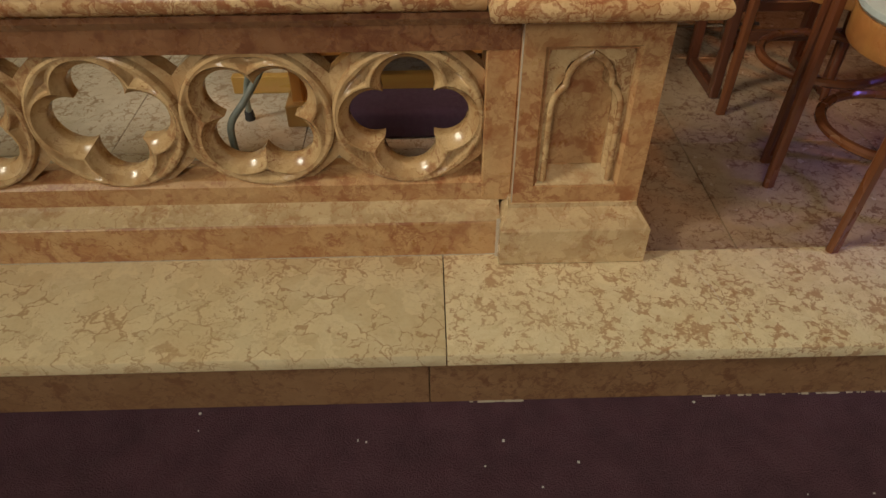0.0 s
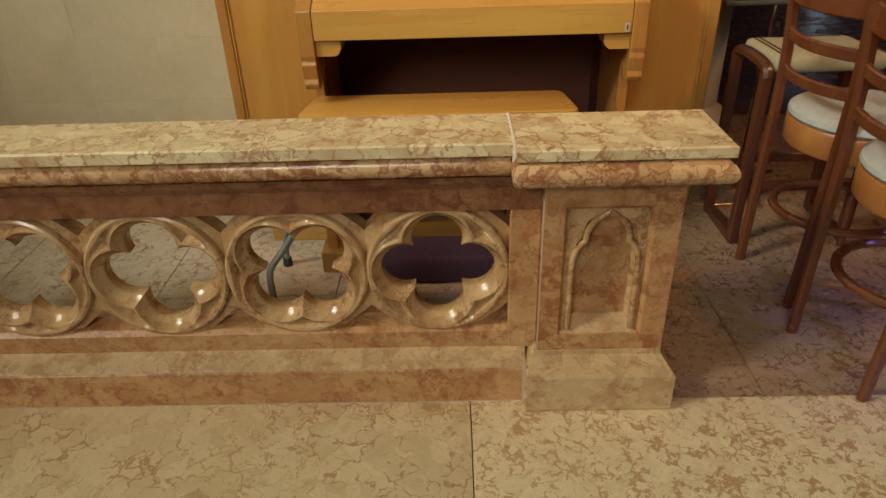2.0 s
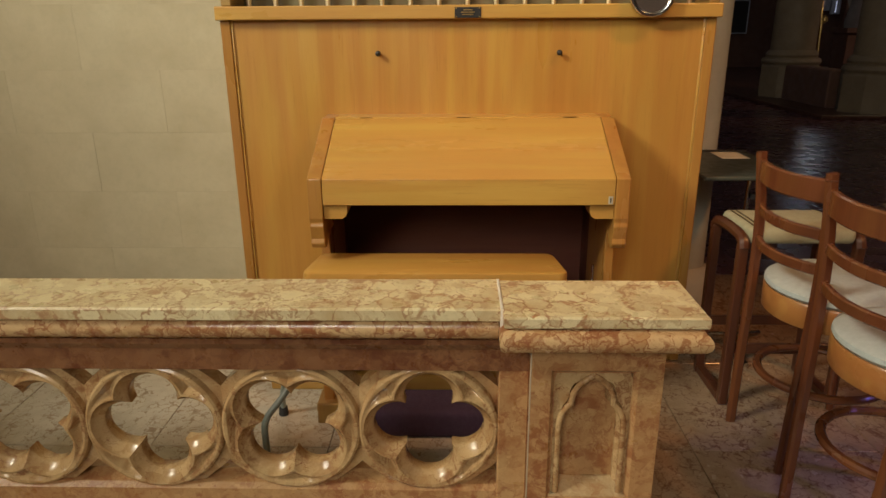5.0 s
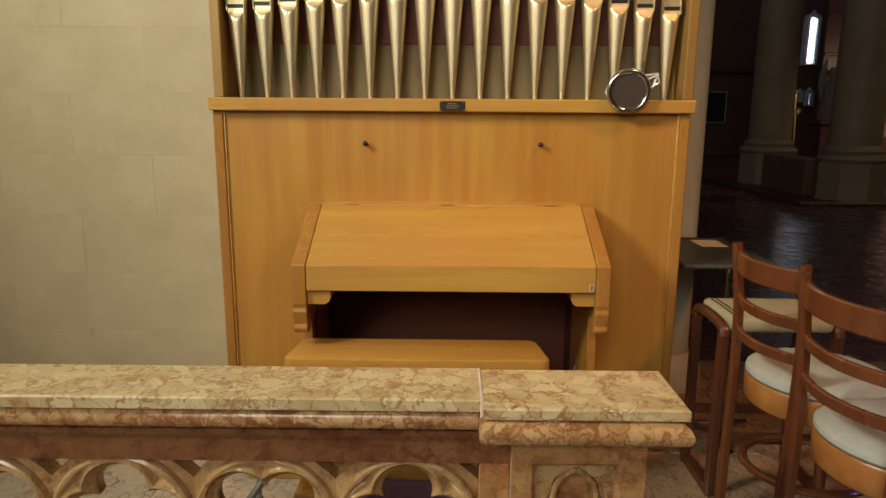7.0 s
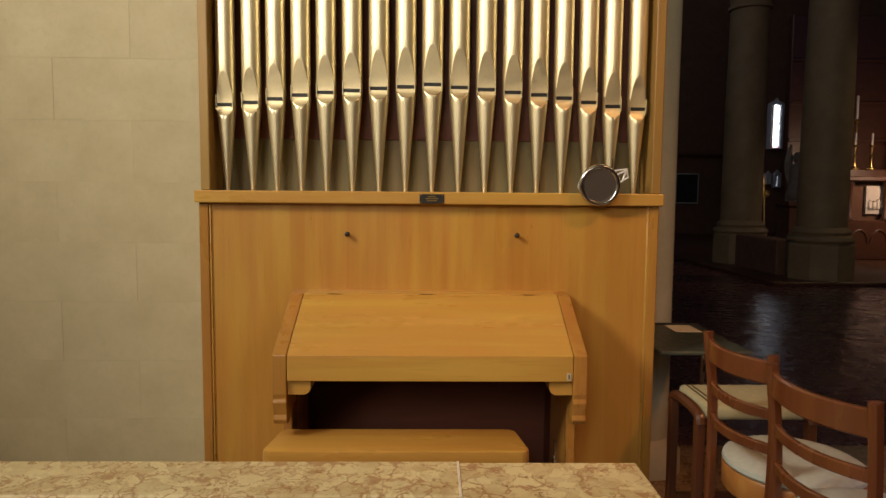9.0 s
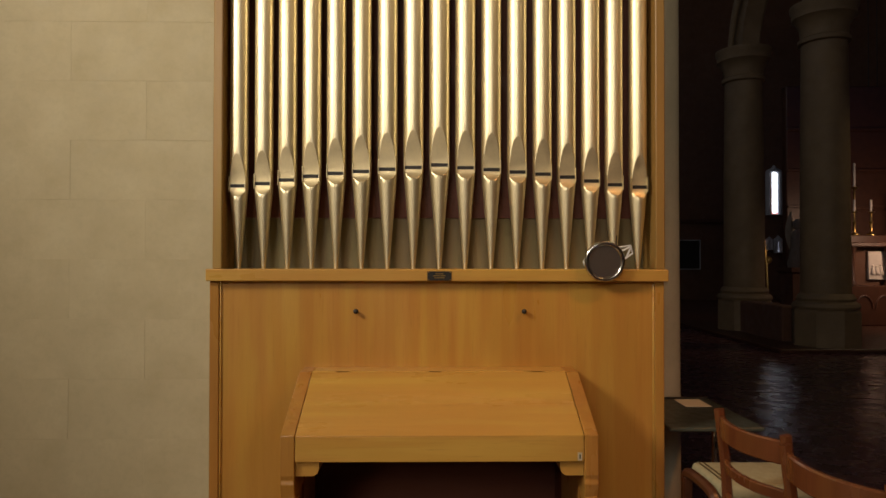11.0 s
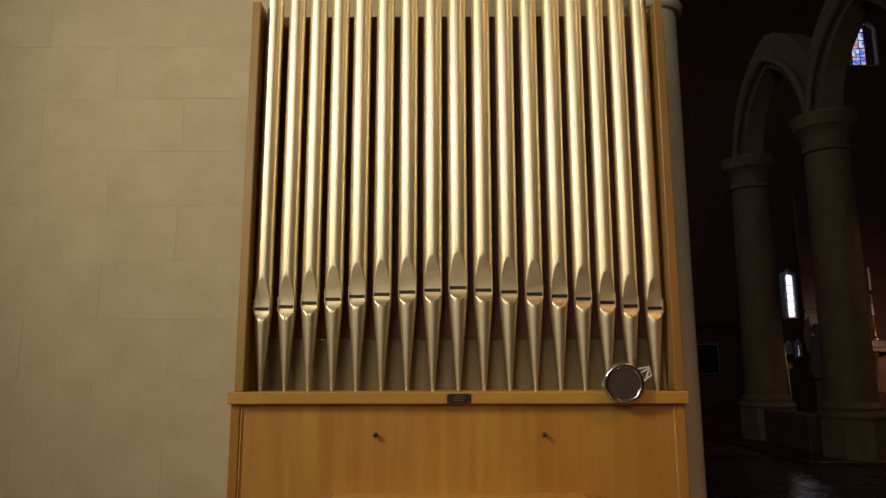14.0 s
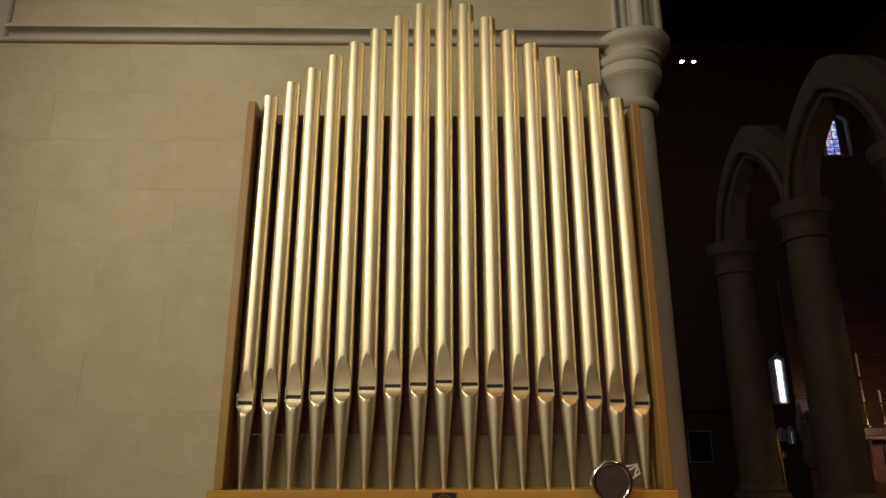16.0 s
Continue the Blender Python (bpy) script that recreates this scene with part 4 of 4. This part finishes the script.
# ---- round mirror hung on the ledge ----
def ledge_mirror():
    c = Vector((0.512, 2.862, 1.388))
    t = thing("round_mirror", tuple(c), "round mirror with clear acrylic rim and bracket leaning on the ledge", "mirror")
    tilt = Matrix.Translation(c) @ Matrix.Rotation(radians(4), 4, "X") @ Matrix.Rotation(radians(90), 4, "X")

    def place(bm):
        bmesh.ops.transform(bm, matrix=tilt, verts=bm.verts)
        return bm

    part("glass", place(turned(0, 0, [(0.060, -0.002), (0.061, 0.0), (0.060, 0.0025)], 48)), MIRROR, t, "mirror glass tinted brown for the dim room it reflects", True)
    part("backing", place(turned(0, 0, [(0.058, -0.010), (0.066, -0.008), (0.066, -0.003), (0.060, -0.0025)], 48)), BLACK_PLATE, t, "", True)
    rim = [(0.068 * math.cos(2 * math.pi * i / 48), 0.068 * math.sin(2 * math.pi * i / 48), 0.001) for i in range(48)]
    part("rim", place(sweep(rim, round_section(0.0090), ring=True)), STEEL, t, "bright polished rim", True)
    rim = [(0.071 * math.cos(2 * math.pi * i / 48), 0.071 * math.sin(2 * math.pi * i / 48), -0.010) for i in range(48)]
    part("outer_rim", place(sweep(rim, round_section(0.004), ring=True)), STEEL, t, "bright chrome outer rim", True)
    for pts in (((0.050, 0.052, 0), (0.098, 0.060, 0), (0.106, 0.030, 0), (0.072, 0.008, 0)), ((0.062, 0.038, 0), (0.100, 0.056, 0)), ((0.100, 0.058, 0), (0.082, 0.012, 0)),
                ((-0.066, 0.028, 0), (-0.078, -0.006, 0), (-0.070, -0.018, 0))):
        part("bracket", place(sweep([Vector(p) + Vector((0, 0, -0.004)) for p in pts], round_section(0.0038, 8), (0, 0, 1))), ACRYLIC, t, "clear acrylic bracket", True)
    part("pin", place(sweep([(0.044, 0.058, -0.004), (0.044, 0.098, -0.004)], round_section(0.0028, 8), (1, 0, 0))), STEEL, t, "", True)


ledge_mirror()


# ---- chairs ----
def chair():
    """A round-seated ladder-back chair at the origin; it faces +x, the back is at x = 0."""
    t = thing("chair", (0, 0, 0), "red-brown bentwood ladder-back chair with round grey-blue upholstered seat", "chair", "chairs beside the organ")
    for s in (-1, 1):
        path = smooth_path([(-0.030, s * 0.142, 0.0), (-0.026, s * 0.146, 0.25), (-0.020, s * 0.150, 0.50), (-0.022, s * 0.155, 0.72), (-0.042, s * 0.161, 0.922)], 6)
        part("rear_post", sweep(path, rounded_section(0.023, 0.031, 0.28), (1, 0, 0)), CHAIR_WOOD, t, "", True)
        path = smooth_path([(0.350, s * 0.165, 0.0), (0.325, s * 0.150, 0.25), (0.300, s * 0.135, 0.50)], 5)
        part("front_leg", sweep(path, round_section(0.016, 12), (0, 1, 0), scale=[0.75 + 0.025 * k for k in range(11)]), CHAIR_WOOD, t, "", True)

    def bow(z, lift, w, h, x0, yy, name):
        pts = []
        for k in range(15):
            u = -1 + 2 * k / 14
            pts.append((x0 - 0.038 * (1 - u * u), yy * u, z + lift * (1 - u * u)))
        part(name, sweep(pts, rounded_section(w, h, 0.25)), CHAIR_WOOD, t, "", True)

    bow(0.872, -0.004, 0.018, 0.066, -0.035, 0.158, "top_rail")
    bow(0.752, -0.004, 0.016, 0.032, -0.024, 0.155, "slat")
    bow(0.652, -0.004, 0.016, 0.032, -0.021, 0.152, "slat")
    cx = 0.160
    part("apron", turned(cx, 0, [(0.170, 0.455), (0.196, 0.455), (0.200, 0.460), (0.202, 0.525), (0.198, 0.531), (0.170, 0.531)], 48), APRON_WOOD, t, "lighter bent oak seat rim", True)
    part("cushion", turned(cx, 0, [(0.150, 0.515), (0.194, 0.531), (0.202, 0.541), (0.200, 0.553), (0.182, 0.563), (0.14, 0.569), (0.06, 0.572), (0.004, 0.573)], 48), FABRIC, t, "worn grey-blue seat cover", True)
    ring = [(0.150 + 0.178 * math.cos(2 * math.pi * k / 48), 0.172 * math.sin(2 * math.pi * k / 48), 0.250) for k in range(48)]
    part("leg_ring", sweep(ring, rounded_section(0.026, 0.022, 0.3), ring=True), CHAIR_WOOD, t, "", True)
    return t


first = chair()
second = copy_thing(first, pose(0.850, 1.934, 0, 0, 0, 11.0))
first.matrix_basis = pose(0.845, 2.336, 0, 0, 0, 8.0)


def stool():
    t = thing("tall_stool", (1.0, 2.7, 0), "tall dark wooden stool with cream seat and brown piping", "stool")
    for x in (0.805, 1.185):
        for y in (2.585, 2.825):
            part("leg", box(x - 0.016, x + 0.016, y - 0.016, y + 0.016, 0.0, 0.60, 0.004), STOOL_WOOD, t)
        part("foot_bar", box(x - 0.0155, x + 0.0155, 2.60, 2.81, 0.002, 0.034, 0.003), STOOL_WOOD, t)
        top = smooth_path([(x, 2.575, 0.585), (x, 2.590, 0.612), (x, 2.64, 0.622), (x, 2.705, 0.624), (x, 2.77, 0.622), (x, 2.82, 0.612), (x, 2.835, 0.585)], 4)
        part("side_rail", sweep(top, rounded_section(0.036, 0.034, 0.3), (1, 0, 0)), STOOL_WOOD, t, "", True)
    for y in (2.585, 2.825):
        part("cross_rail", box(0.82, 1.17, y - 0.011, y + 0.011, 0.20, 0.235, 0.003), STOOL_WOOD, t)
    seat = bmesh.new()
    box(0.822, 1.168, 2.572, 2.838, 0.598, 0.652, 0.02, seat, 3)
    part("seat", seat, CREAM_FABRIC, t, "cream fabric seat", True)
    for x in (0.845, 0.862):
        part("piping", sweep([(x, 2.578, 0.63), (x, 2.60, 0.6535), (x, 2.705, 0.6545), (x, 2.81, 0.6535), (x, 2.832, 0.63)], round_section(0.003, 6), (1, 0, 0)), PIPING, t)


stool()


def music_desk():
    t = thing("music_desk", (1.02, 3.15, 0), "dark flat music desk on a chromed stem", "music stand")
    part("desk_top", box(0.790, 1.16, 2.955, 3.49, 0.728, 0.744, 0.004), DESK_TOP, t, "dark green-black desk board")
    part("desk_edge", box(0.790, 1.16, 3.486, 3.500, 0.728, 0.752, 0.003), BLACK, t)
    part("stem", turned(1.0, 3.05, [(0.014, 0.0), (0.014, 0.45), (0.020, 0.46), (0.020, 0.50), (0.010, 0.51), (0.010, 0.728)], 16), STEEL, t, "chromed stem", True)
    part("knob", turned(1.018, 3.035, [(0.004, 0.635), (0.014, 0.64), (0.014, 0.66), (0.004, 0.665)], 14), BLACK, t, "", True)
    for a in (30, 150, 270):
        part("foot", sweep([(1.0, 3.05, 0.05), (1.0 + 0.2 * math.cos(radians(a)), 3.05 + 0.2 * math.sin(radians(a)), 0.012)], round_section(0.01, 8), (0, 0, 1)), STEEL, t, "", True)
    sheet = tagged(part("paper_sheet", box(0.990, 1.105, 3.32, 3.47, 0.7445, 0.7462), PAPER, None, "cream sheet of paper lying on the desk"), "", "paper")
    return sheet


music_desk()


# ---- the nave beyond the opening ----
def nave_column(x, y, r):
    t = thing("nave_column", (x, y, 0), "tall dim stone column with moulded base and capital", "column", "columns of the nave")
    k = r / 0.36
    part("plinth", turned(x, y, [(0.50 * k, 0.0), (0.50 * k, 0.58), (0.47 * k, 0.62)], 8), NAVE_STONE, t)
    part("base", turned(x, y, [(0.47 * k, 0.62), (0.49 * k, 0.66), (0.47 * k, 0.71), (0.41 * k, 0.74), (0.43 * k, 0.78), (0.40 * k, 0.83), (0.365 * k, 0.86)], 40), NAVE_STONE, t, "", True)
    part("shaft", turned(x, y, [(0.362 * k, 0.86), (0.355 * k, 3.0), (0.335 * k, 4.75)], 40), NAVE_STONE, t, "", True)
    part("capital", turned(x, y, [(0.335 * k, 4.74), (0.38 * k, 4.76), (0.38 * k, 4.82), (0.345 * k, 4.85), (0.36 * k, 5.0), (0.43 * k, 5.12), (0.47 * k, 5.15), (0.47 * k, 5.26), (0.50 * k, 5.30), (0.50 * k, 5.36)], 40), NAVE_STONE, t, "", True)
    return t


def nave_arch(x0, y0, x1, y1, rise):
    """Pointed arch of the arcade between two columns, a broad rib with a smaller one before it."""
    t = thing("nave_arch", ((x0 + x1) / 2, (y0 + y1) / 2, 5.34), "dim moulded stone arch between two nave columns", "arch", "arches of the nave")
    swing = radians(72)
    path = []
    for i in range(29):
        u = i / 28
        v = u if u <= 0.5 else 1 - u
        a = 2 * v * swing
        along = 0.5 * (1 - math.cos(a)) / (1 - math.cos(swing))
        along = along if u <= 0.5 else 1 - along
        path.append((x0 + (x1 - x0) * along, y0 + (y1 - y0) * along, 5.34 + rise * math.sin(a) / math.sin(swing)))
    part("arch_rib", sweep(path, [(-0.31, -0.16), (0.31, -0.16), (0.31, 0.16), (-0.31, 0.16)], (1, 0, 0)), NAVE_STONE, t)
    for off in (-0.25, 0.25):
        roll = [(px + off, py, pz - 0.17) for px, py, pz in path]
        part("arch_roll", sweep(roll, round_section(0.055, 10), (1, 0, 0)), NAVE_STONE, t, "", True)
    part("soffit_rib", sweep([(px, py, pz - 0.19) for px, py, pz in path], rounded_section(0.30, 0.10, 0.3), (1, 0, 0)), NAVE_STONE, t)


nave_column(5.995, 10.75, 0.352)
nave_column(5.815, 13.10, 0.362)
nave_column(6.175, 8.40, 0.352)
nave_arch(5.815, 13.10, 5.995, 10.75, 1.75)
nave_arch(5.995, 10.75, 6.175, 8.40, 1.75)
structure("screen_wall", box(5.55, 5.87, 11.2, 12.7, 0.0, 0.62, 0.02), NAVE_WALL, "low red-brown wall between the nave columns", "wall")
structure("chancel_step", box(5.0, 15.3, 10.2, 22.0, -0.004, 0.055, 0.01), NAVE_WOOD, "low dark step of the chancel", "step")


def lancet(name, cx, z0, width, height, mat, label, shift=0.0, reveal=1.12, y=21.985):
    """A pointed window in the far wall: stone frame, glass and lead bars."""
    t = thing(name, (cx, y, z0), label, "window", "", "structure")
    w = width / 2
    spring = z0 + height - width * 0.9
    line = [(-w, z0), (w, z0), (w, spring)]
    for k in range(1, 8):
        a = radians(60 * k / 8)
        line.append((-w + 2 * w * math.cos(a), spring + 2 * w * math.sin(a) * 0.55))
    line.append((0, z0 + height))
    line += [(-x, z) for x, z in line[-2:1:-1]]
    part("glass", loft([[(cx + x, y - 0.02, z) for x, z in line], [(cx + x, y - 0.005, z) for x, z in line]]), mat, t, "glowing leaded glass")
    ring = [(cx + shift + x * reveal, y - 0.06, z0 + (z - z0) * 1.03 - 0.03) for x, z in line]
    part("window_frame", sweep(ring, rounded_section(0.12, 0.16), (0, 1, 0), ring=True), REVEAL, t)
    for k in range(1, 5):
        z = z0 + height * 0.17 * k
        part("lead_bar", box(cx - w, cx + w, y - 0.045, y - 0.025, z - 0.012, z + 0.012), BLACK, t)
    return t


lancet("window_1", 10.985, 2.84, 0.21, 1.50, WINDOW_PALE, "tall pointed leaded window, bright with daylight", -0.07, 1.9)
lancet("window_2", 10.75, 1.72, 0.10, 0.34, WINDOW_GLOW, "small low leaded window with blue daylight")
lancet("window_3", 11.045, 1.62, 0.14, 0.48, WINDOW_PALE, "narrow low leaded window with daylight")
lancet("window_4", 13.95, 11.40, 0.58, 1.80, WINDOW_GLOW, "high pointed stained glass window in blue and red", 0.20, 1.55)


def picture():
    t = thing("framed_board", (8.16, 21.95, 1.0), "dark framed notice board on the far wall", "picture")
    part("board", box(7.82, 8.50, 21.95, 21.975, 1.06, 1.96), BLACK_PLATE, t)
    for x0, x1, z0, z1 in ((7.79, 8.53, 1.96, 1.99), (7.79, 8.53, 1.03, 1.06), (7.79, 7.82, 1.06, 1.96), (8.50, 8.53, 1.06, 1.96)):
        part("frame", box(x0, x1, 21.93, 21.985, z0, z1, 0.008), REVEAL, t)


picture()
structure("wall_rail", box(4.0, 9.5, 21.90, 21.99, 2.55, 2.66, 0.01), NAVE_WOOD, "dark wooden rail along the far wall", "moulding")


def angel():
    """Kneeling winged figure as one plain mesh, on its pedestal."""
    x, y = 7.08, 13.5
    p = thing("pedestal", (x, y, 0), "red-brown stone pedestal under the statue", "pedestal")
    part("pedestal_block", frustum(x - 0.24, x + 0.24, y - 0.24, y + 0.24, [(0.05, 0.055), (0.05, 0.16), (0.0, 0.2), (0.0, 1.10), (0.05, 1.14), (0.05, 1.22)]), NAVE_WALL, p)
    bm = turned(x, y, [(0.19, 1.22), (0.20, 1.32), (0.17, 1.48), (0.13, 1.66), (0.14, 1.82), (0.10, 1.93), (0.055, 1.97), (0.085, 2.03), (0.09, 2.10), (0.05, 2.17), (0.01, 2.18)], 20)
    for s in (-1, 1):
        rows = []
        for k in range(8):
            u = k / 7
            cx, cz, w = x + 0.04 + s * (0.05 + 0.09 * math.sin(u * 2.2)), 1.45 + 0.88 * u, 0.10 * math.sin(math.pi * (0.12 + 0.86 * u)) + 0.01
            rows.append([(cx - w, y + 0.12, cz), (cx, y + 0.08, cz), (cx + w, y + 0.12, cz), (cx, y + 0.16, cz)])
        loft(rows, bm=bm)
    tagged(part("statue", bm, GREY_STONE, None, "dim grey stone winged statue on a stone pedestal", True), "", "statue")


angel()


def altar():
    x, y = 9.25, 13.6
    t = thing("altar", (x, y, 0.055), "dark carved altar with a lit white relief panel", "altar")
    part("base", box(x - 1.1, x + 1.3, y, y + 0.8, 0.055, 0.86, 0.02), NAVE_WOOD, t)
    part("mensa", box(x - 1.15, x + 1.35, y - 0.06, y + 0.85, 1.63, 1.72, 0.015), NAVE_WOOD, t)
    for k in range(4):
        part("colonnette", turned(x - 1.0 + k * 0.72, y + 0.05, [(0.07, 0.86), (0.07, 0.92), (0.045, 0.96), (0.045, 1.50), (0.07, 1.56), (0.07, 1.63)], 14), NAVE_WOOD, t, "", True)
    part("body", box(x - 0.98, x + 1.18, y + 0.2, y + 0.75, 0.86, 1.63), NAVE_WALL, t)
    rel = bmesh.new()
    box(x - 0.62, x + 0.62, y + 0.13, y + 0.2, 0.97, 1.54, 0.01, rel)
    random.seed(4)
    for k in range(14):
        cx = x - 0.54 + 0.083 * k
        h = random.uniform(0.16, 0.30)
        turned(cx, y + 0.13, [(0.045, 1.08), (0.05, 1.12), (0.035, 1.08 + h * 0.7), (0.02, 1.08 + h * 0.8), (0.028, 1.08 + h * 0.92), (0.01, 1.08 + h)], 10, rel)
    part("relief", rel, STATUE, t, "white marble relief panel lit from above", True)
    for k in range(5):
        cx = x - 0.8 + 0.4 * k
        part("arch_tracery", sweep([(cx + 0.17 * math.cos(radians(a)), y - 0.005, 0.40 + 0.26 * math.sin(radians(a))) for a in range(0, 181, 20)], round_section(0.022, 8), (0, 1, 0)), NAVE_WOOD, t)
    part("retable", box(x - 1.1, x + 1.3, y + 0.5, y + 0.8, 1.72, 1.88, 0.015), NAVE_WOOD, t)
    structure("reredos", box(x - 1.6, x + 2.0, y + 1.4, y + 1.6, 0.055, 5.2, 0.02), NAVE_WOOD, "dark carved wooden reredos behind the altar", "panelling")
    for z in (2.5, 3.3, 4.2):
        structure("reredos_moulding", box(x - 1.6, x + 2.0, y + 1.34, y + 1.4, z, z + 0.07, 0.01), NAVE_WOOD, "dark moulding on the reredos", "moulding")
    return x, y


AX, AY = altar()


def candlestick(x, y, z, h):
    t = thing("candlestick", (x, y, z), "tall brass candlestick with a white candle", "candlestick", "candlesticks on the altar")
    part("stick", turned(x, y, [(0.09, z), (0.09, z + 0.02), (0.03, z + 0.06), (0.022, z + h * 0.3), (0.045, z + h * 0.36), (0.02, z + h * 0.42), (0.02, z + h * 0.62), (0.075, z + h * 0.66), (0.03, z + h * 0.68)], 14), BRASS, t, "", True)
    part("candle", turned(x, y, [(0.022, z + h * 0.66), (0.022, z + h * 0.99), (0.004, z + h)], 12), STATUE, t, "white candle", True)


for dx, h in ((-0.73, 0.74), (-0.64, 1.52), (-0.38, 0.74), (0.3, 0.74), (0.7, 1.52)):
    candlestick(AX + dx + 0.10, AY + (0.70 if h > 1 else 0.56), 1.88, h)


def torch_stand(x, y):
    t = thing("processional_stand", (x, y, 0.055), "slender gilt processional stand beside the column", "stand")
    part("pole", sweep([(x + 0.03, y, 0.5), (x, y, 1.3), (x - 0.07, y, 1.94)], round_section(0.018, 8), (0, 1, 0)), BRASS, t, "", True)
    part("foot", turned(x, y, [(0.16, 0.055), (0.15, 0.09), (0.03, 0.14), (0.02, 0.5)], 14), BRASS, t, "", True)
    part("knop", turned(x + 0.045, y, [(0.01, 1.3), (0.05, 1.34), (0.05, 1.40), (0.01, 1.44)], 12), BRASS, t, "", True)


torch_stand(6.19, 12.98)


def spot(x, y, z):
    t = thing("spot_lamp", (x, y, z), "small glaring white ceiling spotlight in the dark nave", "lamp", "spotlights of the nave")
    part("housing", turned(x, y, [(0.06, z), (0.066, z + 0.02), (0.055, z + 0.16), (0.02, z + 0.26)], 16), BLACK, t, "", True)
    part("bulb", turned(x, y, [(0.012, z - 0.03), (0.042, z - 0.02), (0.05, z + 0.01)], 16), LAMP_GLOW, t, "glowing lamp face", True)
    part("rod", turned(x, y, [(0.01, z + 0.25), (0.01, 16.0)], 8), BLACK, t)


spot(6.204, 15.4, 11.02)
spot(6.504, 15.4, 11.02)
spot(10.80, 17.0, 5.40)
spot(11.02, 17.0, 5.42)


# ---- pieces of floor and wall, last ----
random.seed(5)
T = 0.583


def piece_mesh(name, sx, sy, sz, bev, mat):
    bm = box(-sx / 2, sx / 2, -sy / 2, sy / 2, -sz / 2, sz / 2)
    bmesh.ops.bevel(bm, geom=bm.edges[:], offset=bev, segments=1, affect="EDGES")
    me = bpy.data.meshes.new(name)
    bm.to_mesh(me)
    bm.free()
    me.materials.append(mat)
    return me


ROWS_Y = [(1.8045, 2.298), (2.2995, 2.881), (2.8825, 3.464), (3.4655, 3.90)]
for y0, y1 in ROWS_Y:
    me = piece_mesh("floor_tile", T - 0.0026, y1 - y0 - 0.001, 0.014, 0.0012, MARBLE_FLOOR)
    # Right-hand tiles carry the floor's shade in their colour
    tan = piece_mesh("floor_tile", T - 0.0026, y1 - y0 - 0.001, 0.014, 0.0012, MARBLE_SHADED_TAN)
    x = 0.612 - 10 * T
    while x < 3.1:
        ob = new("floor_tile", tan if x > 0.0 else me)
        ob.location = (x + T / 2, (y0 + y1) / 2, -0.007 + random.uniform(-0.0004, 0.0004))
        ob.parent = floor
        x += T

BL, BH = 0.713, 0.2812
me = piece_mesh("wall_block", BL - 0.0007, 0.012, BH - 0.0006, 0.0003, PAINT)
z, k = 2.797 - 10 * BH, 0
while z < 6.6:
    x = (-1.84 if k % 2 == 0 else -1.485) - 5 * BL
    while x < 0.76:
        wide = min(BL, 0.774 - x)
        if wide > 0.1 and x > -5.75:
            if wide > BL - 0.01:
                ob = new("wall_block", me)
            else:
                ob = new("wall_block", piece_mesh("wall_block", wide - 0.0007, 0.012, BH - 0.0006, 0.0003, PAINT))
            ob.location = (x + wide / 2, WALL_Y + 0.006 + random.uniform(-0.0004, 0.0004), z + BH / 2)
            ob.parent = wall_north
        x += BL
    z += BH
    k += 1
